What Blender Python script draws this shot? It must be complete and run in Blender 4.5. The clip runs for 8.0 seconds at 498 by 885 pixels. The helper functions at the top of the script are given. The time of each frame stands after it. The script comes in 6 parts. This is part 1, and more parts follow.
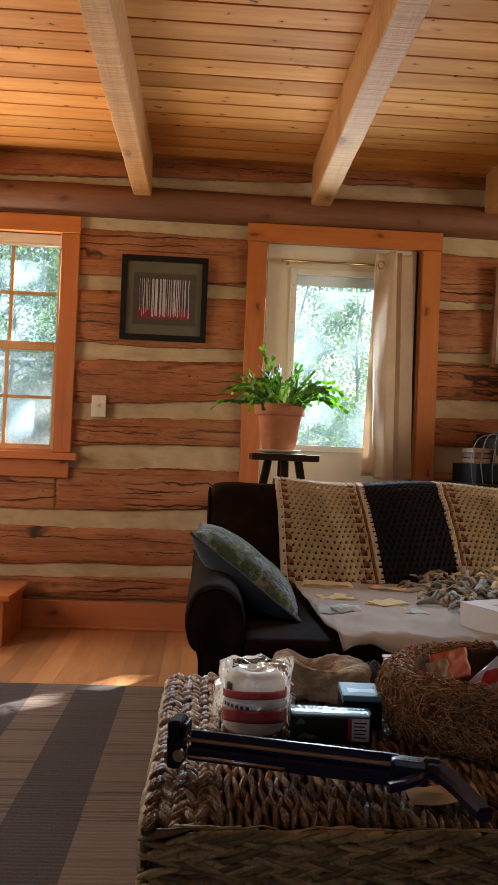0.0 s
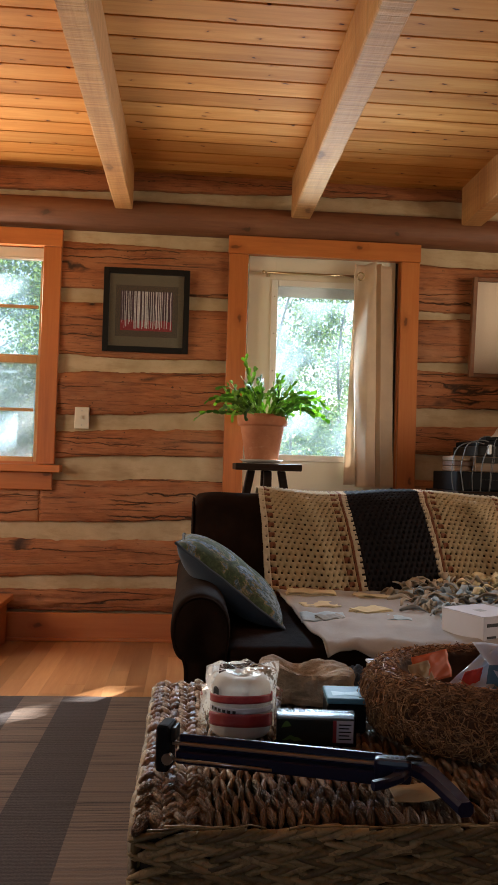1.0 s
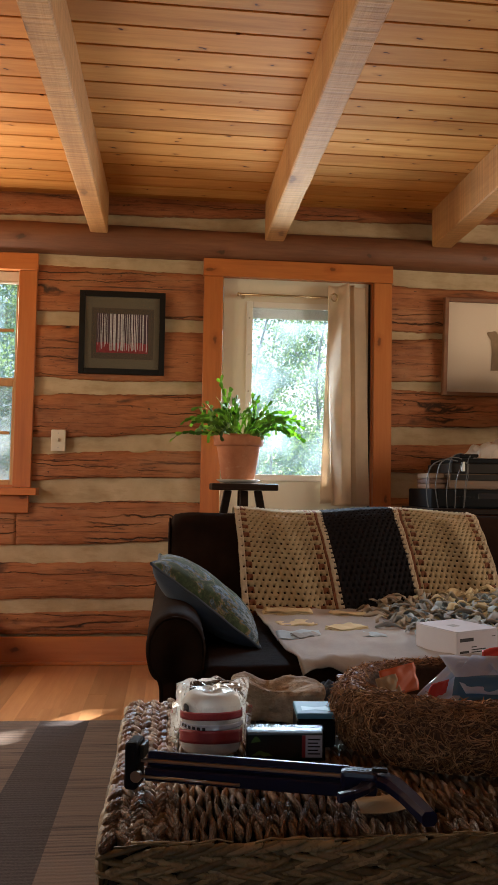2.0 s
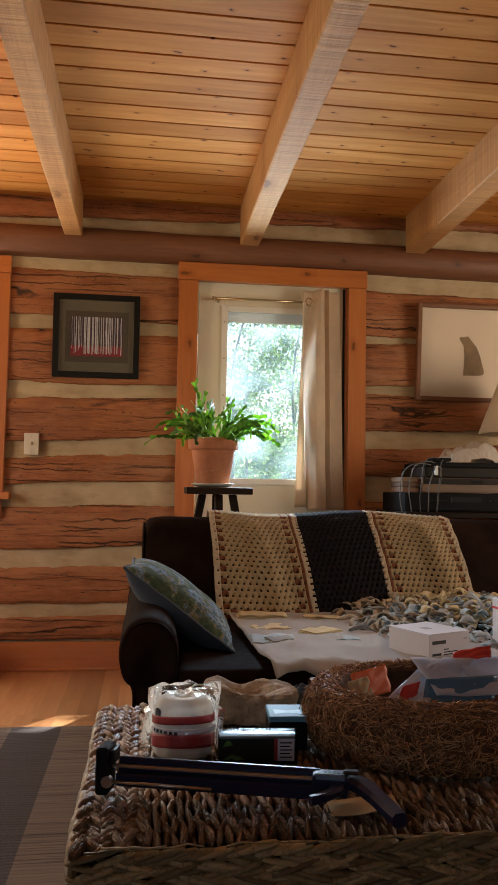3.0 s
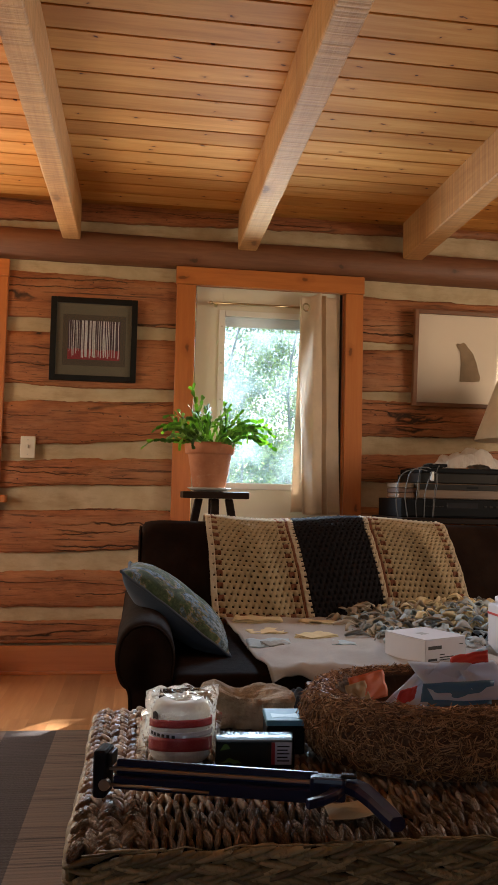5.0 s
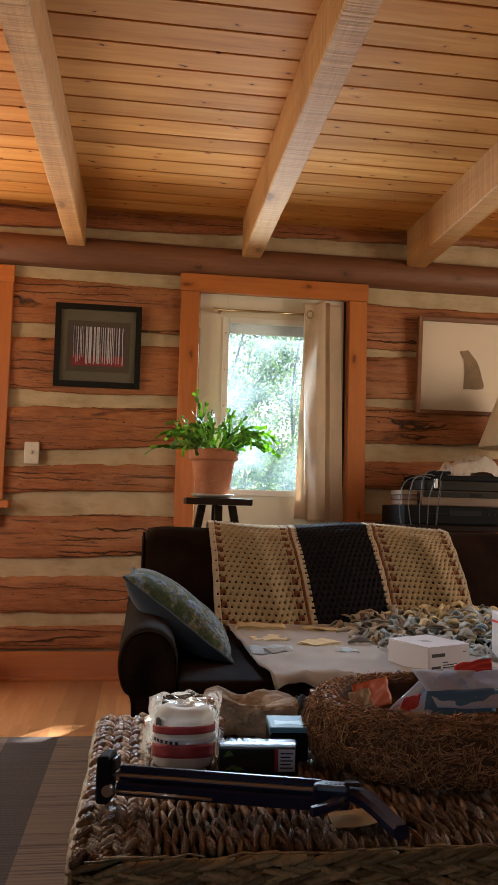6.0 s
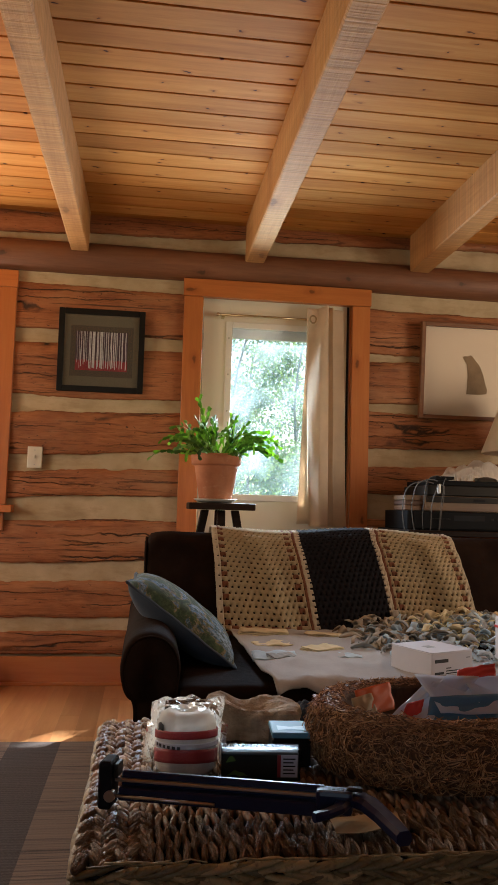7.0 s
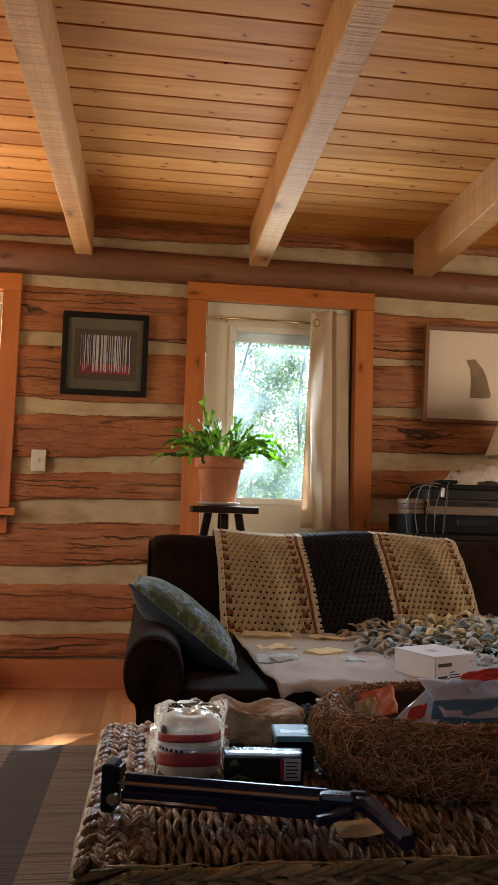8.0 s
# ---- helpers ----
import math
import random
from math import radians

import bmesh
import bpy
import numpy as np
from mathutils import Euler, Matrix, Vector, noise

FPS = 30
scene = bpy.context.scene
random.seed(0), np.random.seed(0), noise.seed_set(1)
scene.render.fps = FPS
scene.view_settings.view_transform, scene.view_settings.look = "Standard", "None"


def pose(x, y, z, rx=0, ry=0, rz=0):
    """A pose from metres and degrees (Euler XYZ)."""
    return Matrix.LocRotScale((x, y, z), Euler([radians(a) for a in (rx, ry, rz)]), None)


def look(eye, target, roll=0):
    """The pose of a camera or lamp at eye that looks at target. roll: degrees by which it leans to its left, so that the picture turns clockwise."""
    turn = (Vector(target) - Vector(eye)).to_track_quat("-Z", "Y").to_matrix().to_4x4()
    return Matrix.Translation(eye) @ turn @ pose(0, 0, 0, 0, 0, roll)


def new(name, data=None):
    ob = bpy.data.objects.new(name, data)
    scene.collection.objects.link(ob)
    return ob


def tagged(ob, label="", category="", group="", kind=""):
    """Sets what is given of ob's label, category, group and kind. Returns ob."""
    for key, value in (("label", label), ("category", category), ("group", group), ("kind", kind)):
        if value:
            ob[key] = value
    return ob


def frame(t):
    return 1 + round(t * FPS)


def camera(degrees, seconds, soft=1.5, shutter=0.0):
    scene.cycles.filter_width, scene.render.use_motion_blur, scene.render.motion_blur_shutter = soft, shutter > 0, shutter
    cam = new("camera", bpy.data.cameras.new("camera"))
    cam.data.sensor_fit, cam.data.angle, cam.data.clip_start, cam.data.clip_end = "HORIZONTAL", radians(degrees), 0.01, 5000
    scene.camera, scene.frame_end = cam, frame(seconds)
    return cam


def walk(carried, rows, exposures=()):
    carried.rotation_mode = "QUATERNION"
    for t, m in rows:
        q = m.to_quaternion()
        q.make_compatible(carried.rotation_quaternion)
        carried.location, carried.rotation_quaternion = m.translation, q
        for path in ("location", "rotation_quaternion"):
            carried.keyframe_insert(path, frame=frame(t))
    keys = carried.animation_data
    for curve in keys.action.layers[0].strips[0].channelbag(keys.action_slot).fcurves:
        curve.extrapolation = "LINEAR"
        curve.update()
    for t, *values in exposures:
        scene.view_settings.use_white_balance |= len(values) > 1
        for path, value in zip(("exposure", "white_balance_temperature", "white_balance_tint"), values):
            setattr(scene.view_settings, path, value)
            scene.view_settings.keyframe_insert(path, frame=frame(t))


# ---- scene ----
cam = camera(35.7, 8.0)

PATH = [
    (0, (0.036, -0.091, 0.937), (0.142, 1.906, 0.967), 2.3),
    (0.5, (0.03, -0.11, 0.936), (0.174, 1.885, 0.971), 1.9),
    (1, (0.032, -0.12, 0.934), (0.182, 1.873, 0.993), 1.7),
    (2.5, (0.06, -0.148, 0.928), (0.292, 1.835, 1.054), 0.7),
    (3, (0.059, -0.144, 0.928), (0.318, 1.835, 1.054), 0.9),
    (3.5, (0.05, -0.146, 0.924), (0.319, 1.831, 1.055), 1.2),
    (4, (0.052, -0.14, 0.923), (0.323, 1.837, 1.054), 1.2),
    (4.5, (0.053, -0.145, 0.926), (0.325, 1.831, 1.059), 1.2),
    (6, (0.05, -0.148, 0.925), (0.312, 1.828, 1.081), 1.5),
    (6.5, (0.051, -0.149, 0.925), (0.308, 1.828, 1.088), 1.5),
    (7, (0.05, -0.148, 0.924), (0.304, 1.828, 1.093), 1.6),
    (7.5, (0.049, -0.151, 0.925), (0.3, 1.825, 1.098), 1.6),
    (8, (0.05, -0.148, 0.923), (0.295, 1.829, 1.101), 1.7),
]
walk(cam, [(t, look(eye, target, roll)) for t, eye, target, roll in PATH])

# ---- world, sun, window light and added fill ----
SUN_FROM = Vector((0.90, 1.0, 1.19)).normalized()
world = bpy.data.worlds.new("sky")
scene.world = world
world.use_nodes = True
wn = world.node_tree
sky = wn.nodes.new("ShaderNodeTexSky")
sky.sky_type, sky.sun_disc = "NISHITA", False
sky.sun_elevation = math.asin(SUN_FROM.z)
sky.sun_rotation = math.atan2(SUN_FROM.x, SUN_FROM.y)
bg = wn.nodes["Background"]
bg.inputs["Strength"].default_value = 0.085
scene.view_settings.exposure = 2.1
wn.links.new(sky.outputs[0], bg.inputs["Color"])

sun = new("sun", bpy.data.lights.new("sun", "SUN"))
sun.data.energy, sun.data.angle, sun.data.color = 5.0, radians(0.6), (1.0, 0.93, 0.82)
sun.matrix_world = look((0, 0, 0), -SUN_FROM)


def area_light(name, eye, toward, w, h, power, color, spread=180):
    lamp = new(name, bpy.data.lights.new(name, "AREA"))
    lamp.data.shape, lamp.data.size, lamp.data.size_y = "RECTANGLE", w, h
    lamp.data.energy, lamp.data.color, lamp.data.spread = power, color, radians(spread)
    lamp.matrix_world = look(eye, toward)
    return lamp


area_light("daylight_window", (-1.16, 3.925, 1.47), (-0.90, 0.0, 1.95), 0.72, 1.0, 7.0, (1.0, 0.87, 0.70), 180)
area_light("daylight_door", (0.66, 3.925, 1.42), (0.62, 0.0, 1.30), 0.40, 0.84, 6.8, (0.60, 0.80, 1.0), 145)
# added fill from the unseen west side, brightens the left wall
area_light("fill_west", (-2.47, 2.3, 1.45), (0.0, 3.7, 1.3), 1.1, 1.1, 6.0, (1.0, 0.79, 0.56))
area_light("daylight_east", (3.32, 2.1, 1.45), (0.3, 3.4, 1.6), 1.1, 1.05, 7.8, (1.0, 0.83, 0.64))
# added weak cool fill from behind the camera, for the near fronts
area_light("fill_south", (-0.7, -2.57, 1.5), (-0.3, 1.0, 2.0), 1.0, 1.0, 1.1, (0.72, 0.86, 1.0))

# ---- materials ----
class Mat:
    """A node material with a principled shader and short helpers."""

    def __init__(self, name, rough=0.6, metal=0.0):
        self.m = bpy.data.materials.new(name)
        self.m.use_nodes = True
        self.t = self.m.node_tree
        self.p = self.t.nodes["Principled BSDF"]
        self.p.inputs["Roughness"].default_value = rough
        self.p.inputs["Metallic"].default_value = metal
        self.tc = self.t.nodes.new("ShaderNodeTexCoord")

    def node(self, kind, **kw):
        n = self.t.nodes.new(kind)
        for k, v in kw.items():
            n.inputs[k].default_value = v
        return n

    def link(self, a, b):
        self.t.links.new(a, b)

    def coords(self, scale=(1, 1, 1), rot=(0, 0, 0), vary=0.0):
        mp = self.node("ShaderNodeMapping")
        mp.inputs["Scale"].default_value = scale
        mp.inputs["Rotation"].default_value = rot
        src = self.tc.outputs["Object"]
        if vary:
            info = self.node("ShaderNodeObjectInfo")
            geo = self.node("ShaderNodeNewGeometry")
            both = self.node("ShaderNodeMath")
            both.operation = "ADD"
            self.link(info.outputs["Random"], both.inputs[0])
            self.link(geo.outputs["Random Per Island"], both.inputs[1])
            mul = self.node("ShaderNodeVectorMath")
            mul.operation = "SCALE"
            mul.inputs[0].default_value = (17.3, 9.1, 13.7)
            mul.inputs["Scale"].default_value = 1.0
            self.link(both.outputs[0], mul.inputs["Scale"])
            add = self.node("ShaderNodeVectorMath")
            add.operation = "ADD"
            self.link(src, add.inputs[0])
            self.link(mul.outputs[0], add.inputs[1])
            src = add.outputs[0]
        self.link(src, mp.inputs["Vector"])
        return mp.outputs[0]

    def noise(self, vec, scale=5.0, detail=4.0, rough=0.55, dist=0.0):
        n = self.node("ShaderNodeTexNoise", Scale=scale, Detail=detail, Roughness=rough, Distortion=dist)
        self.link(vec, n.inputs["Vector"])
        return n.outputs["Fac"]

    def ramp(self, fac, stops):
        n = self.node("ShaderNodeValToRGB")
        el = n.color_ramp.elements
        while len(el) < len(stops):
            el.new(0.5)
        for e, (pos, col) in zip(el, stops):
            e.position, e.color = pos, (*col, 1.0) if len(col) == 3 else col
        self.link(fac, n.inputs[0])
        return n.outputs[0]

    def grey(self, fac, lo, hi, a=0.0, b=1.0):
        n = self.node("ShaderNodeMapRange")
        for k, v in zip(("From Min", "From Max", "To Min", "To Max"), (lo, hi, a, b)):
            n.inputs[k].default_value = v
        self.link(fac, n.inputs["Value"])
        return n.outputs[0]

    def mix(self, fac, a, b, mode="MIX"):
        n = self.node("ShaderNodeMix")
        n.data_type, n.blend_type = "RGBA", mode
        for sock, v in ((n.inputs[0], fac), (n.inputs[6], a), (n.inputs[7], b)):
            if hasattr(v, "is_linked"):
                self.link(v, sock)
            elif isinstance(v, (int, float)):
                sock.default_value = v
            else:
                sock.default_value = (*v, 1.0)
        return n.outputs[2]

    def rand(self):
        info = self.node("ShaderNodeObjectInfo")
        geo = self.node("ShaderNodeNewGeometry")
        s = self.node("ShaderNodeMath")
        s.operation = "ADD"
        self.link(info.outputs["Random"], s.inputs[0])
        self.link(geo.outputs["Random Per Island"], s.inputs[1])
        f = self.node("ShaderNodeMath")
        f.operation = "FRACT"
        self.link(s.outputs[0], f.inputs[0])
        return f.outputs[0]

    def color(self, c):
        if hasattr(c, "is_linked"):
            self.link(c, self.p.inputs["Base Color"])
        else:
            self.p.inputs["Base Color"].default_value = (*c, 1.0)

    def bump(self, height, dist=0.002, strength=1.0, prev=None):
        n = self.node("ShaderNodeBump", Strength=strength, Distance=dist)
        self.link(height, n.inputs["Height"])
        if prev is not None:
            self.link(prev, n.inputs["Normal"])
        self.link(n.outputs[0], self.p.inputs["Normal"])
        return n.outputs[0]


def wood(name, dark, mid, light, along="x", rough=0.5, grain=1.0, knots=0.0, knot_col=(0.07, 0.03, 0.012),
         bump=0.0008, tone=0.35, coat=0.0, stretch=14.0, face=2, ks=1.0):
    """Sawn or planed timber: long grain, broad tone changes, knots and a tone of its own for each piece."""
    m = Mat(name, rough)
    s = {"x": (1 / stretch, 1, 1), "y": (1, 1 / stretch, 1), "z": (1, 1, 1 / stretch)}[along]
    v = m.coords(s, vary=1.0)
    fine = m.noise(v, 90 * grain, 6, 0.65, 0.3)
    broad = m.noise(v, 9 * grain, 3, 0.5, 1.2)
    c = m.ramp(m.mix(0.45, broad, fine), [(0.30, dark), (0.50, mid), (0.70, light)])
    k2 = {"x": [0.45, 1, 1], "y": [1, 0.45, 1], "z": [1, 1, 0.45]}[along]
    kf = [0.0 if i == face else q for i, q in enumerate(k2)]
    blotch = m.noise(m.coords(k2, vary=1.0), 2.5, 3)
    c = m.mix(m.grey(blotch, 0.3, 0.7, 0.0, 0.45), c, dark)
    r = m.rand()
    c = m.mix(1.0, c, m.ramp(r, [(0.0, (1 - tone, 1 - tone, 1 - tone)), (1.0, (1.0, 1.0, 1.0))]), "MULTIPLY")
    if knots:
        vor = m.node("ShaderNodeTexVoronoi", Scale=knots, Randomness=1.0)
        vor.voronoi_dimensions = "2D"
        wob = m.noise(m.coords(vary=1.0), 22, 2)
        off = m.node("ShaderNodeVectorMath")
        off.operation = "ADD"
        m.link(m.coords(kf, vary=1.0), off.inputs[0])
        sc = m.node("ShaderNodeMath")
        sc.operation = "MULTIPLY"
        sc.inputs[1].default_value = 0.03
        m.link(wob, sc.inputs[0])
        m.link(sc.outputs[0], off.inputs[1])
        sp = m.node("ShaderNodeSeparateXYZ")
        cb = m.node("ShaderNodeCombineXYZ")
        m.link(off.outputs[0], sp.inputs[0])
        for q, i in enumerate([i for i in range(3) if i != face]):
            m.link(sp.outputs[i], cb.inputs[q])
        m.link(cb.outputs[0], vor.inputs["Vector"])
        d = vor.outputs["Distance"]
        c = m.mix(m.grey(d, 0.05 * ks, 0.16 * ks, 0.55, 0.0), c, (mid[0] * 0.55, mid[1] * 0.42, mid[2] * 0.35))
        c = m.mix(m.grey(d, 0.03 * ks, 0.06 * ks, 0.95, 0.0), c, knot_col)
    m.color(c)
    m.bump(fine, bump, 0.7)
    if coat:
        m.p.inputs["Coat Weight"].default_value = coat
        m.p.inputs["Coat Roughness"].default_value = 0.25
    return m.m


def plain(name, col, rough=0.5, metal=0.0, vary=0.12, scale=30.0, bump=0.0, bscale=200.0):
    m = Mat(name, rough, metal)
    v = m.coords()
    lo = tuple(x * (1 - vary) for x in col)
    hi = tuple(min(1, x * (1 + vary)) for x in col)
    m.color(m.ramp(m.mix(0.5, m.noise(v, scale, 4), m.noise(v, scale * 0.13, 3)), [(0.3, lo), (0.7, hi)]))
    if bump:
        m.bump(m.noise(v, bscale, 4), bump)
    return m.m


def hewn_log():
    """Old hand-hewn log face: stained red-brown wood with checks along the grain, adze marks and dark worm-eaten spots."""
    m = Mat("hewn_log", 0.62)
    v = m.coords((0.10, 1, 1), vary=1.0)
    fine = m.noise(v, 130, 6, 0.7, 0.4)
    mid = m.noise(v, 24, 5, 0.6, 1.0)
    c = m.ramp(m.mix(0.5, mid, fine), [(0.25, (0.14, 0.043, 0.015)), (0.47, (0.36, 0.128, 0.046)), (0.72, (0.53, 0.225, 0.09))])
    blotch = m.noise(m.coords((0.5, 1, 1), vary=1.0), 4.5, 4, 0.6)
    c = m.mix(m.grey(blotch, 0.45, 0.75, 0.0, 0.7), c, (0.16, 0.056, 0.024))
    pale = m.noise(m.coords((0.3, 1, 1), vary=2.0), 6.0, 5, 0.65)
    c = m.mix(m.grey(pale, 0.50, 0.72, 0.0, 0.7), c, (0.46, 0.235, 0.115))
    vc = m.coords((0.045, 1, 1), vary=1.0)
    crack = m.node("ShaderNodeTexVoronoi", Scale=13.0, Randomness=1.0)
    crack.feature = "DISTANCE_TO_EDGE"
    wob = m.noise(m.coords((1.2, 1, 1), vary=1.0), 5, 4, 0.6)
    off = m.node("ShaderNodeVectorMath")
    off.operation = "MULTIPLY_ADD"
    off.inputs[1].default_value = (0.0, 0.0, 0.05)
    comb = m.node("ShaderNodeCombineXYZ")
    m.link(wob, comb.inputs[2])
    m.link(comb.outputs[0], off.inputs[0])
    m.link(vc, off.inputs[2])
    m.link(off.outputs[0], crack.inputs["Vector"])
    where = m.grey(m.noise(m.coords((0.6, 1, 1), vary=3.0), 3.0, 3), 0.46, 0.54)
    line = m.grey(crack.outputs["Distance"], 0.006, 0.03, 1.0, 0.0)
    cm = m.node("ShaderNodeMath")
    cm.operation = "MULTIPLY"
    m.link(where, cm.inputs[0])
    m.link(line, cm.inputs[1])
    c = m.mix(m.grey(cm.outputs[0], 0.0, 1.0, 0.0, 0.92), c, (0.018, 0.008, 0.004))
    streak = m.noise(m.coords((0.03, 1, 1), vary=1.0), 55, 5, 0.75, 0.6)
    c = m.mix(m.grey(streak, 0.54, 0.66, 0.0, 0.85), c, (0.045, 0.016, 0.007))
    pits = m.noise(m.coords((0.5, 1, 1), vary=1.0), 70, 3, 0.6)
    c = m.mix(m.grey(pits, 0.66, 0.72, 0.0, 0.8), c, (0.025, 0.011, 0.006))
    # knots with a dark heart and a ring of darker wood
    kn = m.node("ShaderNodeTexVoronoi", Scale=3.1, Randomness=1.0)
    m.link(m.coords((0.75, 0.0, 1.6), vary=1.0), kn.inputs["Vector"])
    kd = m.mix(0.12, kn.outputs["Distance"], m.noise(m.coords(vary=1.0), 30, 3))
    c = m.mix(m.grey(kd, 0.09, 0.16, 0.7, 0.0), c, (0.10, 0.035, 0.014))
    c = m.mix(m.grey(kd, 0.075, 0.088, 0.95, 0.0), c, (0.016, 0.008, 0.005))
    m.color(c)
    n1 = m.bump(m.mix(0.5, fine, m.grey(streak, 0.4, 0.7, 1.0, 0.0)), 0.003, 0.9)
    n2 = m.bump(mid, 0.006, 0.7, n1)
    inv = m.grey(cm.outputs[0], 0, 1, 1, 0)
    m.bump(inv, 0.006, 0.9, n2)
    return m.m


def chink_mat():
    """Cream mortar between the logs: trowelled, sandy, stained near the wood."""
    m = Mat("chinking", 0.85)
    v = m.coords()
    c = m.ramp(m.noise(v, 5.0, 5, 0.6), [(0.3, (0.42, 0.315, 0.185)), (0.7, (0.58, 0.465, 0.30))])
    c = m.mix(m.grey(m.noise(m.coords((0.4, 1, 1.5)), 11, 5, 0.7), 0.50, 0.72, 0, 0.6), c, (0.31, 0.205, 0.105))
    m.color(c)
    n1 = m.bump(m.noise(v, 240, 4), 0.0012, 0.7)
    m.bump(m.noise(m.coords((0.5, 1, 1)), 22, 3), 0.006, 0.6, n1)
    return m.m


M_LOG = hewn_log()
M_CHINK = chink_mat()
M_ROUNDLOG = wood("peeled_log", (0.13, 0.05, 0.024), (0.24, 0.098, 0.048), (0.31, 0.14, 0.073), "x", 0.55, 1.0, 5.0, bump=0.002, face=1)
M_CEIL = wood("ceiling_pine", (0.40, 0.138, 0.027), (0.62, 0.262, 0.060), (0.78, 0.40, 0.115), "x", 0.72, 0.5, 7.5,
              knot_col=(0.05, 0.013, 0.004), bump=0.0003, tone=0.22, ks=0.62)
M_CEIL.node_tree.nodes["Principled BSDF"].inputs["Specular IOR Level"].default_value = 0.2
M_BEAM = wood("sawn_beam", (0.38, 0.165, 0.055), (0.53, 0.265, 0.090), (0.63, 0.355, 0.140), "y", 0.75, 0.8, 3.2, knot_col=(0.20, 0.09, 0.032), bump=0.003, tone=0.1)


def saw_marks(mat):
    """Straight saw-tooth lines across the beams."""
    t = mat.node_tree
    p = t.nodes["Principled BSDF"]
    tc = t.nodes.new("ShaderNodeTexCoord")
    mp = t.nodes.new("ShaderNodeMapping")
    mp.inputs["Scale"].default_value = (0.8, 110.0, 0.8)
    mp.inputs["Rotation"].default_value = (0, 0, 0.25)
    n = t.nodes.new("ShaderNodeTexNoise")
    n.inputs["Scale"].default_value, n.inputs["Detail"].default_value = 1.0, 3.0
    t.links.new(tc.outputs["Object"], mp.inputs["Vector"])
    t.links.new(mp.outputs[0], n.inputs["Vector"])
    old = p.inputs["Base Color"].links[0].from_socket
    r = t.nodes.new("ShaderNodeMapRange")
    for k, v in (("From Min", 0.35), ("From Max", 0.65), ("To Min", 0.80), ("To Max", 1.08)):
        r.inputs[k].default_value = v
    t.links.new(n.outputs["Fac"], r.inputs["Value"])
    mx = t.nodes.new("ShaderNodeMix")
    mx.data_type, mx.blend_type = "RGBA", "MULTIPLY"
    mx.inputs[0].default_value = 1.0
    t.links.new(old, mx.inputs[6])
    t.links.new(r.outputs[0], mx.inputs[7])
    t.links.new(mx.outputs[2], p.inputs["Base Color"])
    b = t.nodes.new("ShaderNodeBump")
    b.inputs["Distance"].default_value, b.inputs["Strength"].default_value = 0.004, 0.9
    t.links.new(n.outputs["Fac"], b.inputs["Height"])
    t.links.new(p.inputs["Normal"].links[0].from_socket, b.inputs["Normal"])
    t.links.new(b.outputs[0], p.inputs["Normal"])


saw_marks(M_BEAM)
M_CASING = wood("casing_pine", (0.41, 0.120, 0.028), (0.58, 0.190, 0.048), (0.66, 0.25, 0.072), "z", 0.38, 0.6, 5.0, face=1,
                knot_col=(0.16, 0.05, 0.012), bump=0.0003, tone=0.12, coat=0.3)
M_CASING_H = wood("casing_pine_cross", (0.41, 0.120, 0.028), (0.58, 0.190, 0.048), (0.66, 0.25, 0.072), "x", 0.38, 0.6, 5.0, face=1,
                  knot_col=(0.16, 0.05, 0.012), bump=0.0003, tone=0.12, coat=0.3)
M_FLOOR = wood("maple_floor", (0.42, 0.19, 0.080), (0.58, 0.30, 0.135), (0.72, 0.43, 0.21), "y", 0.34, 0.5, 0.0, bump=0.0001, tone=0.46, coat=0.25)
M_DOOR = plain("door_paint", (0.74, 0.70, 0.58), 0.4, vary=0.03, scale=8, bump=0.0002)
M_WHITE = plain("white_trim", (0.80, 0.79, 0.74), 0.4, vary=0.03)
M_SASH = wood("sash_pine", (0.50, 0.28, 0.11), (0.62, 0.36, 0.15), (0.70, 0.43, 0.2), "z", 0.45, 0.8, 0.0, tone=0.1)
M_PLASTER = plain("plain_plaster", (0.40, 0.235, 0.125), 0.85, vary=0.1, scale=4, bump=0.001, bscale=60)


def veiled_glass(lo, hi):
    """Clear pane; an added bluish veil imitates outdoor glare, scattering the light behind it."""
    m = Mat("window_glass", 0.0)
    m.color((1, 1, 1))
    m.p.inputs["Transmission Weight"].default_value = 1.0
    veil = m.node("ShaderNodeBsdfTranslucent")
    veil.inputs["Color"].default_value = (0.52, 0.76, 1.0, 1)
    mx = m.node("ShaderNodeMixShader")
    m.link(m.grey(m.noise(m.coords(), 7, 4), 0.3, 0.7, lo, hi), mx.inputs[0])
    m.link(m.p.outputs[0], mx.inputs[1])
    m.link(veil.outputs[0], mx.inputs[2])
    m.link(mx.outputs[0], m.t.nodes["Material Output"].inputs["Surface"])
    return m.m


# strength of the glare veil put into each pane
M_GLASS = veiled_glass(0.17, 0.21)
M_DOORGLASS = veiled_glass(0.145, 0.18)


# ---- mesh helpers ----
def part(name, bm, material, parent=None, label="", smooth=False):
    """Links a bmesh as one mesh object, under a thing or a part where one is given."""
    me = bpy.data.meshes.new(name)
    bm.to_mesh(me)
    bm.free()
    me.materials.append(material)
    if smooth:
        for p in me.polygons:
            p.use_smooth = True
    ob = new(name, me)
    ob.parent = parent
    if label:
        ob["label"] = label
    return ob


def thing(name, label, category, at=(0, 0, 0), group="", kind="", turn=0.0):
    e = new(name)
    e.empty_display_size = 0.05
    e.matrix_world = pose(*at, 0, 0, turn)
    return tagged(e, label, category, group, kind)


